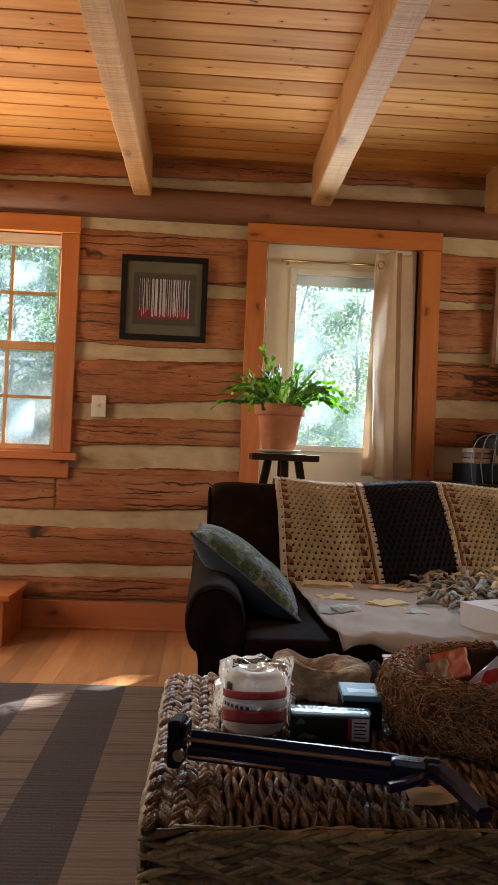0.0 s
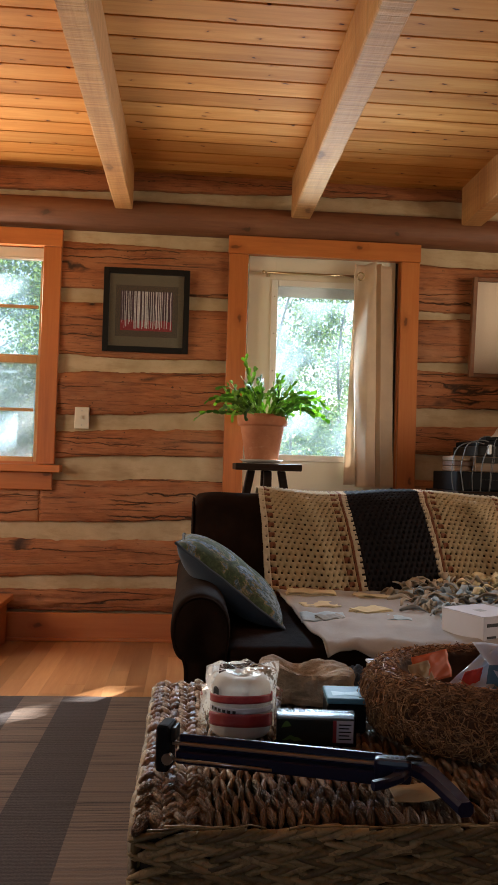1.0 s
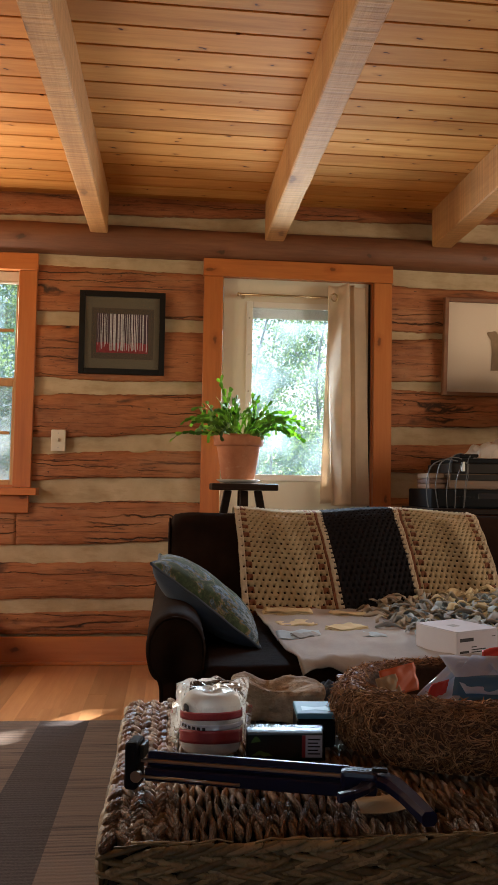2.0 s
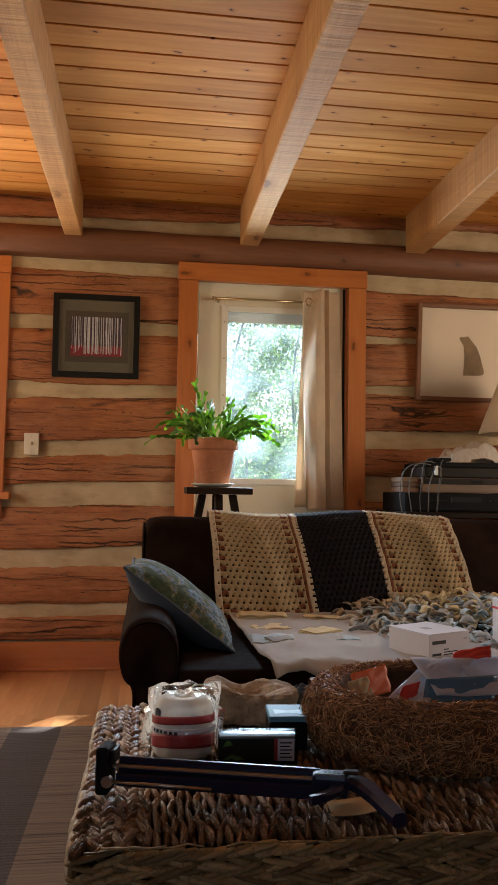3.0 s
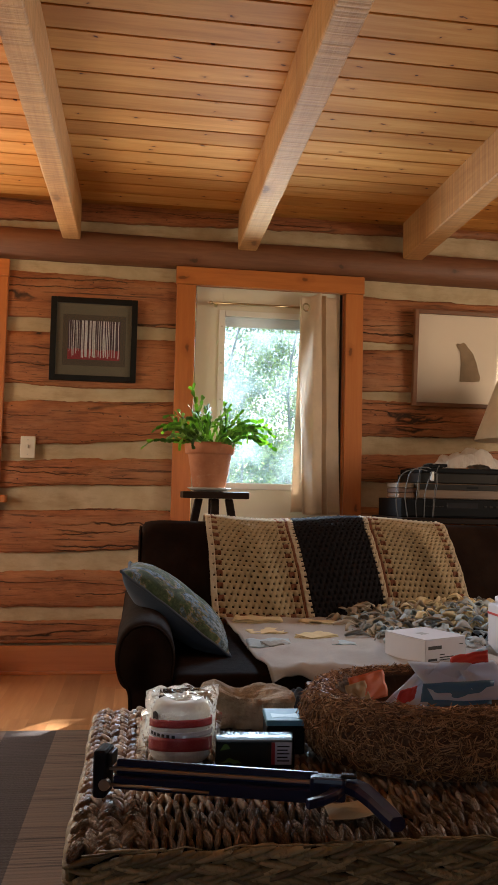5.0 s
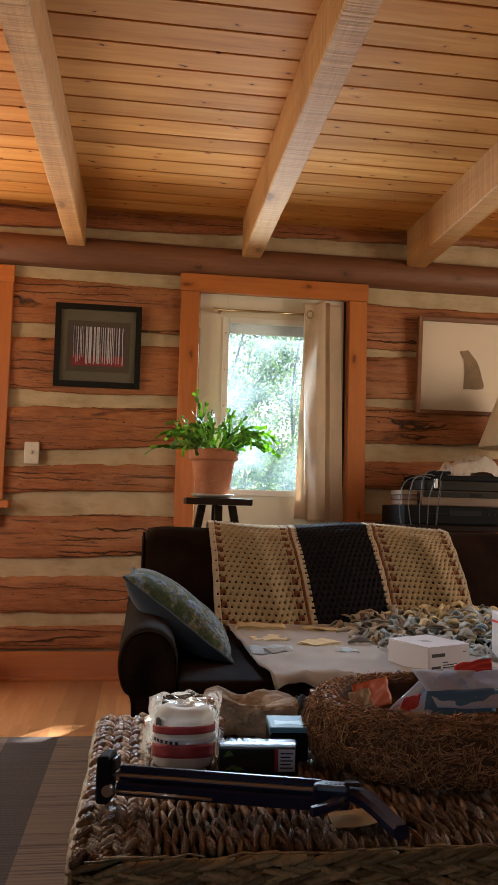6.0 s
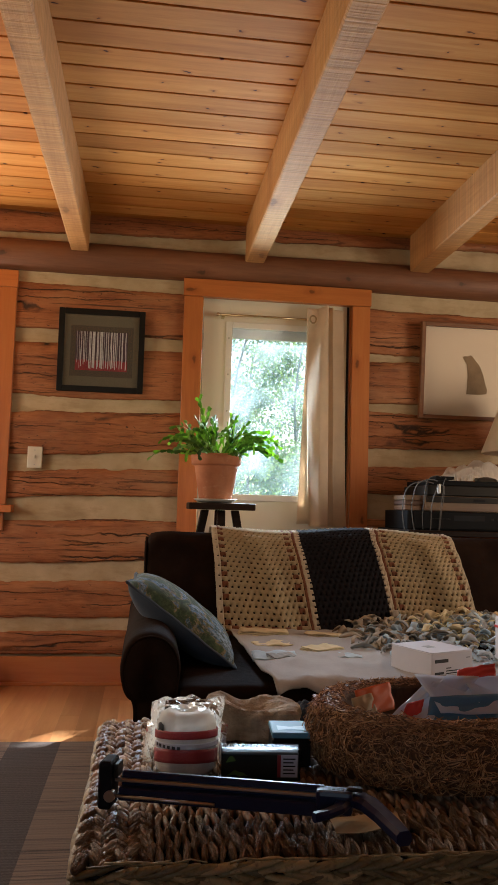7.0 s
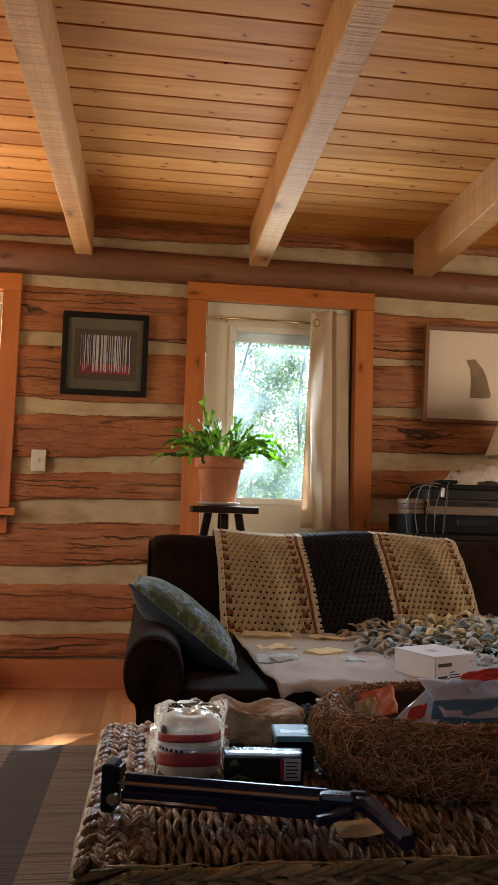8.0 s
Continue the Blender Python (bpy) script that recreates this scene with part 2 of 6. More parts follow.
def box(lo, hi, bevel=0.0, segs=1, bm=None):
    bm = bm or bmesh.new()
    r = bmesh.ops.create_cube(bm, size=1.0)
    c = [(a + b) / 2 for a, b in zip(lo, hi)]
    s = [abs(b - a) for a, b in zip(lo, hi)]
    bmesh.ops.scale(bm, vec=s, verts=r["verts"])
    bmesh.ops.translate(bm, vec=c, verts=r["verts"])
    if bevel:
        eds = list({e for v in r["verts"] for e in v.link_edges})
        bmesh.ops.bevel(bm, geom=eds, offset=bevel, segments=segs, affect="EDGES", profile=0.6)
    return bm


def tube(points, radius, sides=8, bm=None, caps=True):
    """A round bar along a line of points; radius is one number or one for each point."""
    bm = bm or bmesh.new()
    pts = [Vector(p) for p in points]
    rad = radius if hasattr(radius, "__len__") else [radius] * len(pts)
    rings = []
    for i, p in enumerate(pts):
        d = (pts[min(i + 1, len(pts) - 1)] - pts[max(i - 1, 0)]).normalized()
        a = d.orthogonal().normalized() if not rings else (ref - d * ref.dot(d)).normalized()
        ref = a
        b = d.cross(a)
        rings.append([bm.verts.new(p + (a * math.cos(k * math.tau / sides) + b * math.sin(k * math.tau / sides)) * rad[i]) for k in range(sides)])
    for r0, r1 in zip(rings, rings[1:]):
        for k in range(sides):
            bm.faces.new((r0[k], r0[(k + 1) % sides], r1[(k + 1) % sides], r1[k]))
    if caps:
        bm.faces.new(rings[0][::-1])
        bm.faces.new(rings[-1])
    return bm


def lathe(profile, sides=32, at=(0, 0, 0), bm=None):
    """A turned form from (radius, height) pairs."""
    bm = bm or bmesh.new()
    rings = []
    for r, z in profile:
        rings.append([bm.verts.new((at[0] + r * math.cos(k * math.tau / sides), at[1] + r * math.sin(k * math.tau / sides), at[2] + z)) for k in range(sides)])
    for r0, r1 in zip(rings, rings[1:]):
        for k in range(sides):
            bm.faces.new((r0[k], r0[(k + 1) % sides], r1[(k + 1) % sides], r1[k]))
    bm.faces.new(rings[0][::-1])
    bm.faces.new(rings[-1])
    return bm


def sheet(nu, nv, fn, thick=0.0, bm=None, closed=False):
    """A surface fn(u, v) -> point over the unit square, given a thickness by a second skin offset along the normals."""
    bm = bm or bmesh.new()
    P = [[Vector(fn(i / nu, j / nv)) for j in range(nv + 1)] for i in range(nu + 1)]
    top = [[bm.verts.new(p) for p in row] for row in P]
    quads = [bm.faces.new((top[i][j], top[i + 1][j], top[i + 1][j + 1], top[i][j + 1])) for i in range(nu) for j in range(nv)]
    if thick:
        bm.normal_update()
        low = [[bm.verts.new(v.co - v.normal * thick) for v in row] for row in top]
        for i in range(nu):
            for j in range(nv):
                bm.faces.new((low[i][j + 1], low[i + 1][j + 1], low[i + 1][j], low[i][j]))
        rim = [(i, 0) for i in range(nu)] + [(nu, j) for j in range(nv)] + [(i, nv) for i in range(nu, 0, -1)] + [(0, j) for j in range(nv, 0, -1)]
        for (a, b), (c, d) in zip(rim, rim[1:] + rim[:1]):
            bm.faces.new((top[c][d], top[a][b], low[a][b], low[c][d]))
    return bm


def wob(x, y=0.0, z=0.0, f=1.0):
    return noise.noise(Vector((x * f, y * f, z * f)))


# ---- structure ----
X0, X1, Y0, Y1 = -2.45, 3.3, -2.55, 4.0
WALL_T = 0.20


def ceil_z(y):
    """Underside of the ceiling, which falls a little away from the wall with the door."""
    return 2.468 - 0.012 * (4.0 - y)


# openings of the wall with the door: x from, x to, z from, z to
WIN = (-1.585, -0.735, 0.90, 2.07)
DOOR = (0.285, 1.155, 0.0, 2.085)

wall_north = tagged(new("wall_north"), "hewn log wall with cream chinking between the logs", "wall", kind="structure")

# log courses: bottom, top at x = -0.2 and at x = 1.3
COURSES = [(0.150, 0.265, 0.150, 0.29), (0.340, 0.526, 0.365, 0.55), (0.620, 0.843, 0.64, 0.87), (0.961, 1.104, 1.02, 1.174),
           (1.199, 1.407, 1.267, 1.470), (1.490, 1.755, 1.515, 1.75), (1.832, 2.078, 1.80, 2.055)]


def edge_z(a, b, x):
    return a + (b - a) * (x + 0.2) / 1.5


def chip(x, seed):
    """Broken splinters along the hewn edge: mostly straight, with short sudden bites."""
    bite = max(0.0, wob(x * 4.3, seed + 21) - 0.35) * 0.030 + max(0.0, wob(x * 13, seed + 31) - 0.45) * 0.022
    return bite + 0.004 * wob(x * 31, seed) + 0.0025 * wob(x * 77, seed + 4)


def log_piece(x0, x1, a0, b0, a1, b1, seed, y=3.985, bulge=0.018):
    n = max(6, int((x1 - x0) / 0.014))
    bm = bmesh.new()
    prof = [(0.0, 0.03), (0.0, 0.006), (0.03, 0.0015), (0.10, -0.002), (0.25, -0.005), (0.34, -0.0055), (0.42, -0.006), (0.50, -0.006), (0.58, -0.006), (0.66, -0.0055), (0.75, -0.005), (0.90, -0.002), (0.97, 0.0015), (1.0, 0.006), (1.0, 0.03)]
    rows = []
    for i in range(n + 1):
        x = x0 + (x1 - x0) * i / n
        zb = edge_z(a0, a1, x) + 0.022 * wob(x * 1.6, seed) + 0.007 * wob(x * 6.1, seed + 3) + chip(x, seed)
        zt = edge_z(b0, b1, x) + 0.022 * wob(x * 1.6, seed + 9) + 0.007 * wob(x * 6.1, seed + 5) - chip(x, seed + 40)
        row = []
        for f, d in prof:
            z = zb + (zt - zb) * f
            dy = d + 0.011 * wob(x * 2.2, z * 5, seed) + 0.007 * wob(x * 7, z * 30, seed) + 0.004 * wob(x * 20, z * 60, seed)
            end = min(x - x0, x1 - x)
            row.append(bm.verts.new((x, y + dy + (0.008 if end < 0.001 else 0), z)))
        rows.append(row)
    for r0, r1 in zip(rows, rows[1:]):
        for k in range(len(prof) - 1):
            bm.faces.new((r0[k], r1[k], r1[k + 1], r0[k + 1]))
    bm.faces.new(rows[0])
    bm.faces.new(rows[-1][::-1])
    return bm


def spans(z0, z1):
    """The stretches of the wall free of openings between two heights."""
    cuts = [X0]
    for o in (WIN, DOOR):
        if z1 > o[2] + 0.02 and z0 < o[3] - 0.02:
            cuts += [o[0] - 0.03, o[1] + 0.03]
    cuts.append(X1)
    return list(zip(cuts[::2], cuts[1::2]))


for n, (a0, b0, a1, b1) in enumerate(COURSES):
    for k, (xa, xb) in enumerate(spans(min(a0, a1), max(b0, b1))):
        cuts = [xa, -0.745, xb] if n == 2 and xa < -0.745 < xb else [xa, xb]
        for ca, cb in zip(cuts, cuts[1:]):
            part("log", log_piece(ca, cb, a0, b0, a1, b1, n * 11.3 + 2.1), M_LOG, wall_north, smooth=True)
part("log", log_piece(X0, X1, 2.378, 2.50, 2.412, 2.50, 63.7, 3.972), M_LOG, wall_north, smooth=True)


def plate_log():
    """The round peeled log on which the beams rest."""
    bm = bmesh.new()
    n = 220
    rows = []
    for i in range(n + 1):
        x = X0 + (X1 - X0) * i / n
        row = []
        zm = 2.234 + 0.010 * wob(x * 0.7, 4.0)
        for k in range(14):
            a = radians(-105 + 210 * k / 13)
            r = 0.085 + 0.006 * wob(x * 1.5, k * 0.2, 8) + 0.002 * wob(x * 9, k * 0.7, 3)
            row.append(bm.verts.new((x, 4.0 - math.cos(a) * r * 0.95, zm + math.sin(a) * r)))
        rows.append(row)
    for r0, r1 in zip(rows, rows[1:]):
        for k in range(13):
            bm.faces.new((r0[k], r1[k], r1[k + 1], r0[k + 1]))
    return bm


part("log", plate_log(), M_ROUNDLOG, wall_north, "peeled round log under the beam ends", smooth=True)

# mortar: the core of the wall, set back behind the log faces, with the openings left free
core = bmesh.new()
xs = [X0 - 0.2, WIN[0], WIN[1], DOOR[0], DOOR[1], X1 + 0.2]
for i in range(5):
    if i == 1:
        box((xs[1], 4.006, -0.05), (xs[2], 4.0 + WALL_T, WIN[2]), bm=core)
        box((xs[1], 4.006, WIN[3]), (xs[2], 4.0 + WALL_T, 2.6), bm=core)
    elif i == 3:
        box((xs[3], 4.006, DOOR[3]), (xs[4], 4.0 + WALL_T, 2.6), bm=core)
    else:
        box((xs[i], 4.006, -0.05), (xs[i + 1], 4.0 + WALL_T, 2.6), bm=core)
part("chinking", core, M_CHINK, wall_north, "cream mortar chinking")

# plain walls that close the room
# unseen wall; its opening is made up for the west fill lamp
wall_west = tagged(new("wall_west"), "plain wall with a window opening", "wall", kind="structure")
bm = box((X0 - 0.2, Y0 - 0.2, -0.05), (X0, 1.75, 2.6))
box((X0 - 0.2, 2.85, -0.05), (X0, 4.0, 2.6), bm=bm)
box((X0 - 0.2, 1.75, -0.05), (X0, 2.85, 0.9), bm=bm)
box((X0 - 0.2, 1.75, 2.0), (X0, 2.85, 2.6), bm=bm)
part("panel", bm, M_PLASTER, wall_west)
# unseen wall; its opening is made up for the south fill lamp
wall_south = tagged(new("wall_south"), "plain wall with a window opening", "wall", kind="structure")
bm = box((X0, Y0 - 0.2, -0.05), (-1.2, Y0, 2.6))
box((-0.2, Y0 - 0.2, -0.05), (X1, Y0, 2.6), bm=bm)
box((-1.2, Y0 - 0.2, -0.05), (-0.2, Y0, 1.0), bm=bm)
box((-1.2, Y0 - 0.2, 2.0), (-0.2, Y0, 2.6), bm=bm)
part("panel", bm, M_PLASTER, wall_south)
wall_east = tagged(new("wall_east"), "plain wall with a window opening", "wall", kind="structure")
bm = box((X1, Y0 - 0.2, -0.05), (X1 + 0.2, 0.45, 2.6))
box((X1, 0.80, -0.05), (X1 + 0.2, 1.55, 2.6), bm=bm)
box((X1, 2.65, -0.05), (X1 + 0.2, 4.0, 2.6), bm=bm)
for ya, yb, za, zb in ((0.45, 0.80, 1.05, 1.5), (1.55, 2.65, 0.9, 2.0)):
    box((X1, ya, -0.05), (X1 + 0.2, yb, za), bm=bm)
    box((X1, ya, zb), (X1 + 0.2, yb, 2.6), bm=bm)
part("panel", bm, M_PLASTER, wall_east)


def ceiling_boards():
    """Tongue-and-groove boards with a v-joint, side by side, over the whole room."""
    bm = bmesh.new()
    w, n = 0.1291, 54
    for i in range(n):
        y1 = 4.043 - i * w
        y0 = y1 - w
        for xa, xb in ((X0, 0.58), (0.58, X1)):
            prof = [(y0 + 0.0042, 0.034), (y0 + 0.0042, 0.002), (y0 + 0.0062, 0.0), (y1 - 0.0062, 0.0), (y1 - 0.0042, 0.002), (y1 - 0.0042, 0.034)]
            a = [bm.verts.new((xa, y, ceil_z(y) + z)) for y, z in prof]
            b = [bm.verts.new((xb, y, ceil_z(y) + z)) for y, z in prof]
            for k in range(5):
                bm.faces.new((a[k], a[k + 1], b[k + 1], b[k]))
    slab = box((X0 - 0.2, Y0 - 0.2, 0.034), (X1 + 0.2, 4.2, 0.13))
    for v in slab.verts:
        v.co.z += ceil_z(v.co.y)
    me = bpy.data.meshes.new("slab")
    slab.to_mesh(me)
    slab.free()
    bm.from_mesh(me)
    return bm


ceiling = part("ceiling", ceiling_boards(), M_CEIL)
tagged(ceiling, "varnished knotty pine tongue-and-groove ceiling boards", "ceiling", kind="structure")


def beam(x0, x1, z0, seed):
    n = 90
    bm = bmesh.new()
    rows = []
    ya, yb = Y0, 3.925
    c = 0.006
    for i in range(n + 1):
        y = ya + (yb - ya) * i / n
        s = [0.002 * wob(y * 6, seed + q) + 0.0015 * wob(y * 1.3, seed + q + 5) for q in range(4)]
        ring = [(x0 + s[0], ceil_z(y) + 0.004), (x0 + s[0], z0 + c), (x0 + c, z0 + s[2]), ((x0 + x1) / 2, z0 + s[2]), (x1 - c, z0 + s[2]), (x1 + s[1], z0 + c), (x1 + s[1], ceil_z(y) + 0.004)]
        rows.append([bm.verts.new((x, y, z)) for x, z in ring])
    for r0, r1 in zip(rows, rows[1:]):
        for k in range(6):
            bm.faces.new((r0[k], r0[k + 1], r1[k + 1], r1[k]))
    bm.faces.new(rows[-1])
    bm.faces.new(rows[0][::-1])
    return bm


for xa, xb, zz in ((-1.33, -1.23, 2.253), (-0.402, -0.308, 2.253), (0.526, 0.629, 2.253), (1.452, 1.565, 2.263), (2.37, 2.48, 2.255)):
    tagged(part("ceiling_beam", beam(xa, xb, zz, xa * 7), M_BEAM), "rough-sawn pine beam under the ceiling", "beam", group="ceiling beams", kind="structure")

floor = part("floor", box((X0 - 0.2, Y0 - 0.2, -0.12), (X1 + 0.2, 4.0, -0.012)), M_FLOOR)
tagged(floor, "pale maple plank floor", "floor", kind="structure")

bb = part("baseboard", box((-1.9, 3.962, 0.012), (DOOR[0] - 0.08, 3.985, 0.142), 0.003), M_CASING_H)
tagged(bb, "pine baseboard with a shoe moulding", "baseboard", kind="structure")
part("shoe_moulding", box((-1.9, 3.945, 0.0), (DOOR[0] - 0.08, 3.962, 0.018), 0.005, 2), M_CASING_H, bb)
bb2 = part("baseboard", box((DOOR[1] + 0.08, 3.962, 0.0), (X1, 3.985, 0.142), 0.003), M_CASING_H)
tagged(bb2, "pine baseboard", "baseboard", kind="structure")


# ---- joined repeats ----
def ball(nu=8, nv=5, flat=(1, 1, 1), tip=1.0):
    """Vertices and faces of a small rounded bead along z."""
    v, f = [(0, 0, -1)], []
    for j in range(1, nv):
        a = -math.pi / 2 + math.pi * j / nv
        r = math.cos(a) ** tip
        v += [(r * math.cos(k * math.tau / nu), r * math.sin(k * math.tau / nu), math.sin(a)) for k in range(nu)]
    v.append((0, 0, 1))
    top = len(v) - 1
    for k in range(nu):
        f.append((0, 1 + (k + 1) % nu, 1 + k))
        f.append((top, top - nu + k, top - nu + (k + 1) % nu))
    for j in range(nv - 2):
        for k in range(nu):
            a, b = 1 + j * nu + k, 1 + j * nu + (k + 1) % nu
            f.append((a, b, b + nu, a + nu))
    return np.array(v) * np.array(flat), f


def mesh_from(name, verts, faces, smooth=True):
    me = bpy.data.meshes.new(name)
    me.from_pydata([tuple(map(float, v)) for v in verts], [], [tuple(map(int, f)) for f in faces])
    if smooth:
        me.shade_smooth()
    return me


def stack(name, shape, poses, material, parent=None, label="", smooth=True):
    """One mesh of many copies of a small shape at the given poses."""
    v, f = shape
    V, F = [], []
    h = np.hstack([v, np.ones((len(v), 1))])
    for n, m in enumerate(poses):
        V.append((h @ np.array(m).T)[:, :3])
        F += [tuple(i + n * len(v) for i in q) for q in f]
    me = mesh_from(name, np.vstack(V), F, smooth)
    me.materials.append(material)
    ob = new(name, me)
    ob.parent = parent
    if label:
        ob["label"] = label
    return ob


def strands(lines, sides=3):
    """Vertices and faces of many thin tapered strands; each line is (points, radius)."""
    V, F = [], []
    for pts, rad in lines:
        base = len(V)
        n = len(pts)
        for i, p in enumerate(pts):
            d = (pts[min(i + 1, n - 1)] - pts[max(i - 1, 0)]).normalized()
            a = d.orthogonal().normalized()
            b = d.cross(a)
            r = rad * (1 - 0.55 * i / (n - 1))
            for k in range(sides):
                V.append(p + (a * math.cos(k * math.tau / sides) + b * math.sin(k * math.tau / sides)) * r)
        for i in range(n - 1):
            for k in range(sides):
                q = base + i * sides
                F.append((q + k, q + (k + 1) % sides, q + sides + (k + 1) % sides, q + sides + k))
        F.append(tuple(base + k for k in range(sides))[::-1])
        F.append(tuple(base + (n - 1) * sides + k for k in range(sides)))
    return V, F


def frame_at(o, x, y, z):
    """A pose from an origin and three axis vectors that carry their sizes."""
    return Matrix(((x[0], y[0], z[0], o[0]), (x[1], y[1], z[1], o[1]), (x[2], y[2], z[2], o[2]), (0, 0, 0, 1)))


# ---- window beside the door ----
M_SHADE = plain("blind_fabric", (0.74, 0.68, 0.55), 0.8, vary=0.05)
window_1 = tagged(new("window_1"), "double-hung pine window with small panes and a raised blind", "window", kind="structure")
wx0, wx1, wz0, wz1 = WIN
part("window_frame", box((wx1 - 0.02, 3.99, wz0), (wx1, 4.19, wz1)), M_CASING, window_1)
part("window_frame", box((wx0, 3.99, wz0), (wx0 + 0.02, 4.19, wz1)), M_CASING, window_1)
part("window_frame", box((wx0 + 0.02, 3.99, wz1 - 0.02), (wx1 - 0.02, 4.19, wz1)), M_CASING_H, window_1)
part("window_frame", box((wx0 + 0.02, 3.99, wz0), (wx1 - 0.02, 4.19, wz0 + 0.02)), M_CASING_H, window_1)
for name, lo, hi, mat in (("casing", (wx1 - 0.03, 3.958, 0.908), (wx1 + 0.063, 3.984, 2.046), M_CASING),
                          ("casing", (wx0 - 0.063, 3.958, 0.908), (wx0 + 0.03, 3.984, 2.046), M_CASING),
                          ("casing", (wx0 - 0.068, 3.956, 2.047), (wx1 + 0.066, 3.984, 2.138), M_CASING_H)):
    part(name, box(lo, hi, 0.003), mat, window_1)
part("window_sill", box((wx0 - 0.10, 3.915, 0.868), (wx1 + 0.10, 4.0, 0.906), 0.004, 2), M_CASING_H, window_1)
part("apron", box((wx0 - 0.06, 3.960, 0.775), (wx1 + 0.055, 3.982, 0.867), 0.003), M_CASING_H, window_1)
ix0, ix1 = wx0 + 0.02, wx1 - 0.02


def sash(z0, z1, y, rail_b, rail_t):
    s = new("sash")
    s.parent = window_1
    part("stile", box((ix1 - 0.040, y, z0), (ix1, y + 0.03, z1), 0.003), M_SASH, s)
    part("stile", box((ix0, y, z0), (ix0 + 0.040, y + 0.03, z1), 0.003), M_SASH, s)
    part("rail", box((ix0 + 0.04, y, z0), (ix1 - 0.04, y + 0.03, z0 + rail_b), 0.003), M_SASH, s)
    part("rail", box((ix0 + 0.04, y, z1 - rail_t), (ix1 - 0.04, y + 0.03, z1), 0.003), M_SASH, s)
    gw = (ix1 - ix0 - 0.08) / 3
    for k in (1, 2):
        xm = ix0 + 0.04 + gw * k
        part("glazing_bar", box((xm - 0.009, y + 0.004, z0 + rail_b), (xm + 0.009, y + 0.026, z1 - rail_t), 0.002), M_SASH, s)
    zm = (z0 + rail_b + z1 - rail_t) / 2
    for k in range(3):
        part("glazing_bar", box((ix0 + 0.05 + gw * k, y + 0.005, zm - 0.008), (ix0 + 0.03 + gw * (k + 1), y + 0.025, zm + 0.008), 0.002), M_SASH, s)
    pane = part("pane", box((ix0 + 0.035, y + 0.013, z0 + rail_b - 0.005), (ix1 - 0.035, y + 0.017, z1 - rail_t + 0.005)), M_GLASS, s)
    pane.visible_shadow = False


sash(0.915, 1.475, 4.030, 0.030, 0.034)


def screen_mat():
    m = Mat("fly_screen", 0.8)
    m.color((0.36, 0.40, 0.44))
    tr = m.node("ShaderNodeBsdfTransparent")
    tl = m.node("ShaderNodeBsdfTranslucent")
    tl.inputs["Color"].default_value = (0.40, 0.45, 0.50, 1)
    both = m.node("ShaderNodeMixShader", Fac=0.7)
    m.link(m.p.outputs[0], both.inputs[1])
    m.link(tl.outputs[0], both.inputs[2])
    mx = m.node("ShaderNodeMixShader", Fac=0.42)
    m.link(tr.outputs[0], mx.inputs[1])
    m.link(both.outputs[0], mx.inputs[2])
    m.link(mx.outputs[0], m.t.nodes["Material Output"].inputs["Surface"])
    return m.m


part("insect_screen", box((ix0 + 0.005, 4.120, 0.925), (ix1 - 0.005, 4.121, 1.47)), screen_mat(), window_1, "fine grey insect screen").visible_shadow = False
part("screen_frame", box((ix0 + 0.005, 4.112, 1.445), (ix1 - 0.005, 4.130, 1.468), 0.002), M_WHITE, window_1)
sash(1.455, 2.05, 4.065, 0.034, 0.045)
part("blind", box((ix0 + 0.005, 4.005, 1.995), (ix1 - 0.005, 4.025, 2.048), 0.006, 2), M_SHADE, window_1, "rolled cream blind")
part("blind", box((ix0 + 0.01, 4.002, 1.982), (ix1 - 0.01, 4.026, 1.994), 0.003), M_WHITE, window_1, "bottom bar of the blind")

# ---- door ----
M_STEEL = plain("brushed_steel", (0.55, 0.53, 0.48), 0.35, 1.0, vary=0.05)
M_DARK_GAP = plain("weather_strip", (0.03, 0.027, 0.025), 0.8)
door_1 = tagged(new("door_1"), "cream painted outside door with a glass pane, closed", "door", kind="structure")
for name, lo, hi, mat in (("casing", (0.205, 3.950, 0.0), (0.307, 3.984, 2.056), M_CASING),
                          ("casing", (1.136, 3.950, 0.0), (1.236, 3.984, 2.056), M_CASING),
                          ("casing", (0.200, 3.946, 2.057), (1.241, 3.984, 2.153), M_CASING_H),
                          ("jamb", (0.287, 3.985, 0.0), (0.310, 4.19, 2.08), M_CASING),
                          ("jamb", (1.130, 3.985, 0.0), (1.153, 4.19, 2.08), M_CASING),
                          ("jamb", (0.311, 3.985, 2.066), (1.129, 4.19, 2.083), M_CASING_H)):
    part(name, box(lo, hi, 0.003), mat, door_1)
part("weather_strip", box((1.117, 4.006, 0.01), (1.129, 4.03, 2.06)), M_DARK_GAP, door_1)
dx0, dx1, dy0, dy1 = 0.314, 1.116, 4.000, 4.042
px0, px1, pz0, pz1 = 0.462, 0.968, 0.985, 1.915
slab = bmesh.new()
box((dx0, dy0, 0.015), (px0, dy1, 2.062), 0.002, bm=slab)
box((px1, dy0, 0.015), (dx1, dy1, 2.062), 0.002, bm=slab)
box((px0 - 0.003, dy0 + 0.0015, 0.015), (px1 + 0.003, dy1 - 0.0015, pz0), 0.0, bm=slab)
box((px0 - 0.003, dy0 + 0.0015, pz1), (px1 + 0.003, dy1 - 0.0015, 2.061), 0.0, bm=slab)
leaf = part("door_leaf", slab, M_DOOR, door_1)
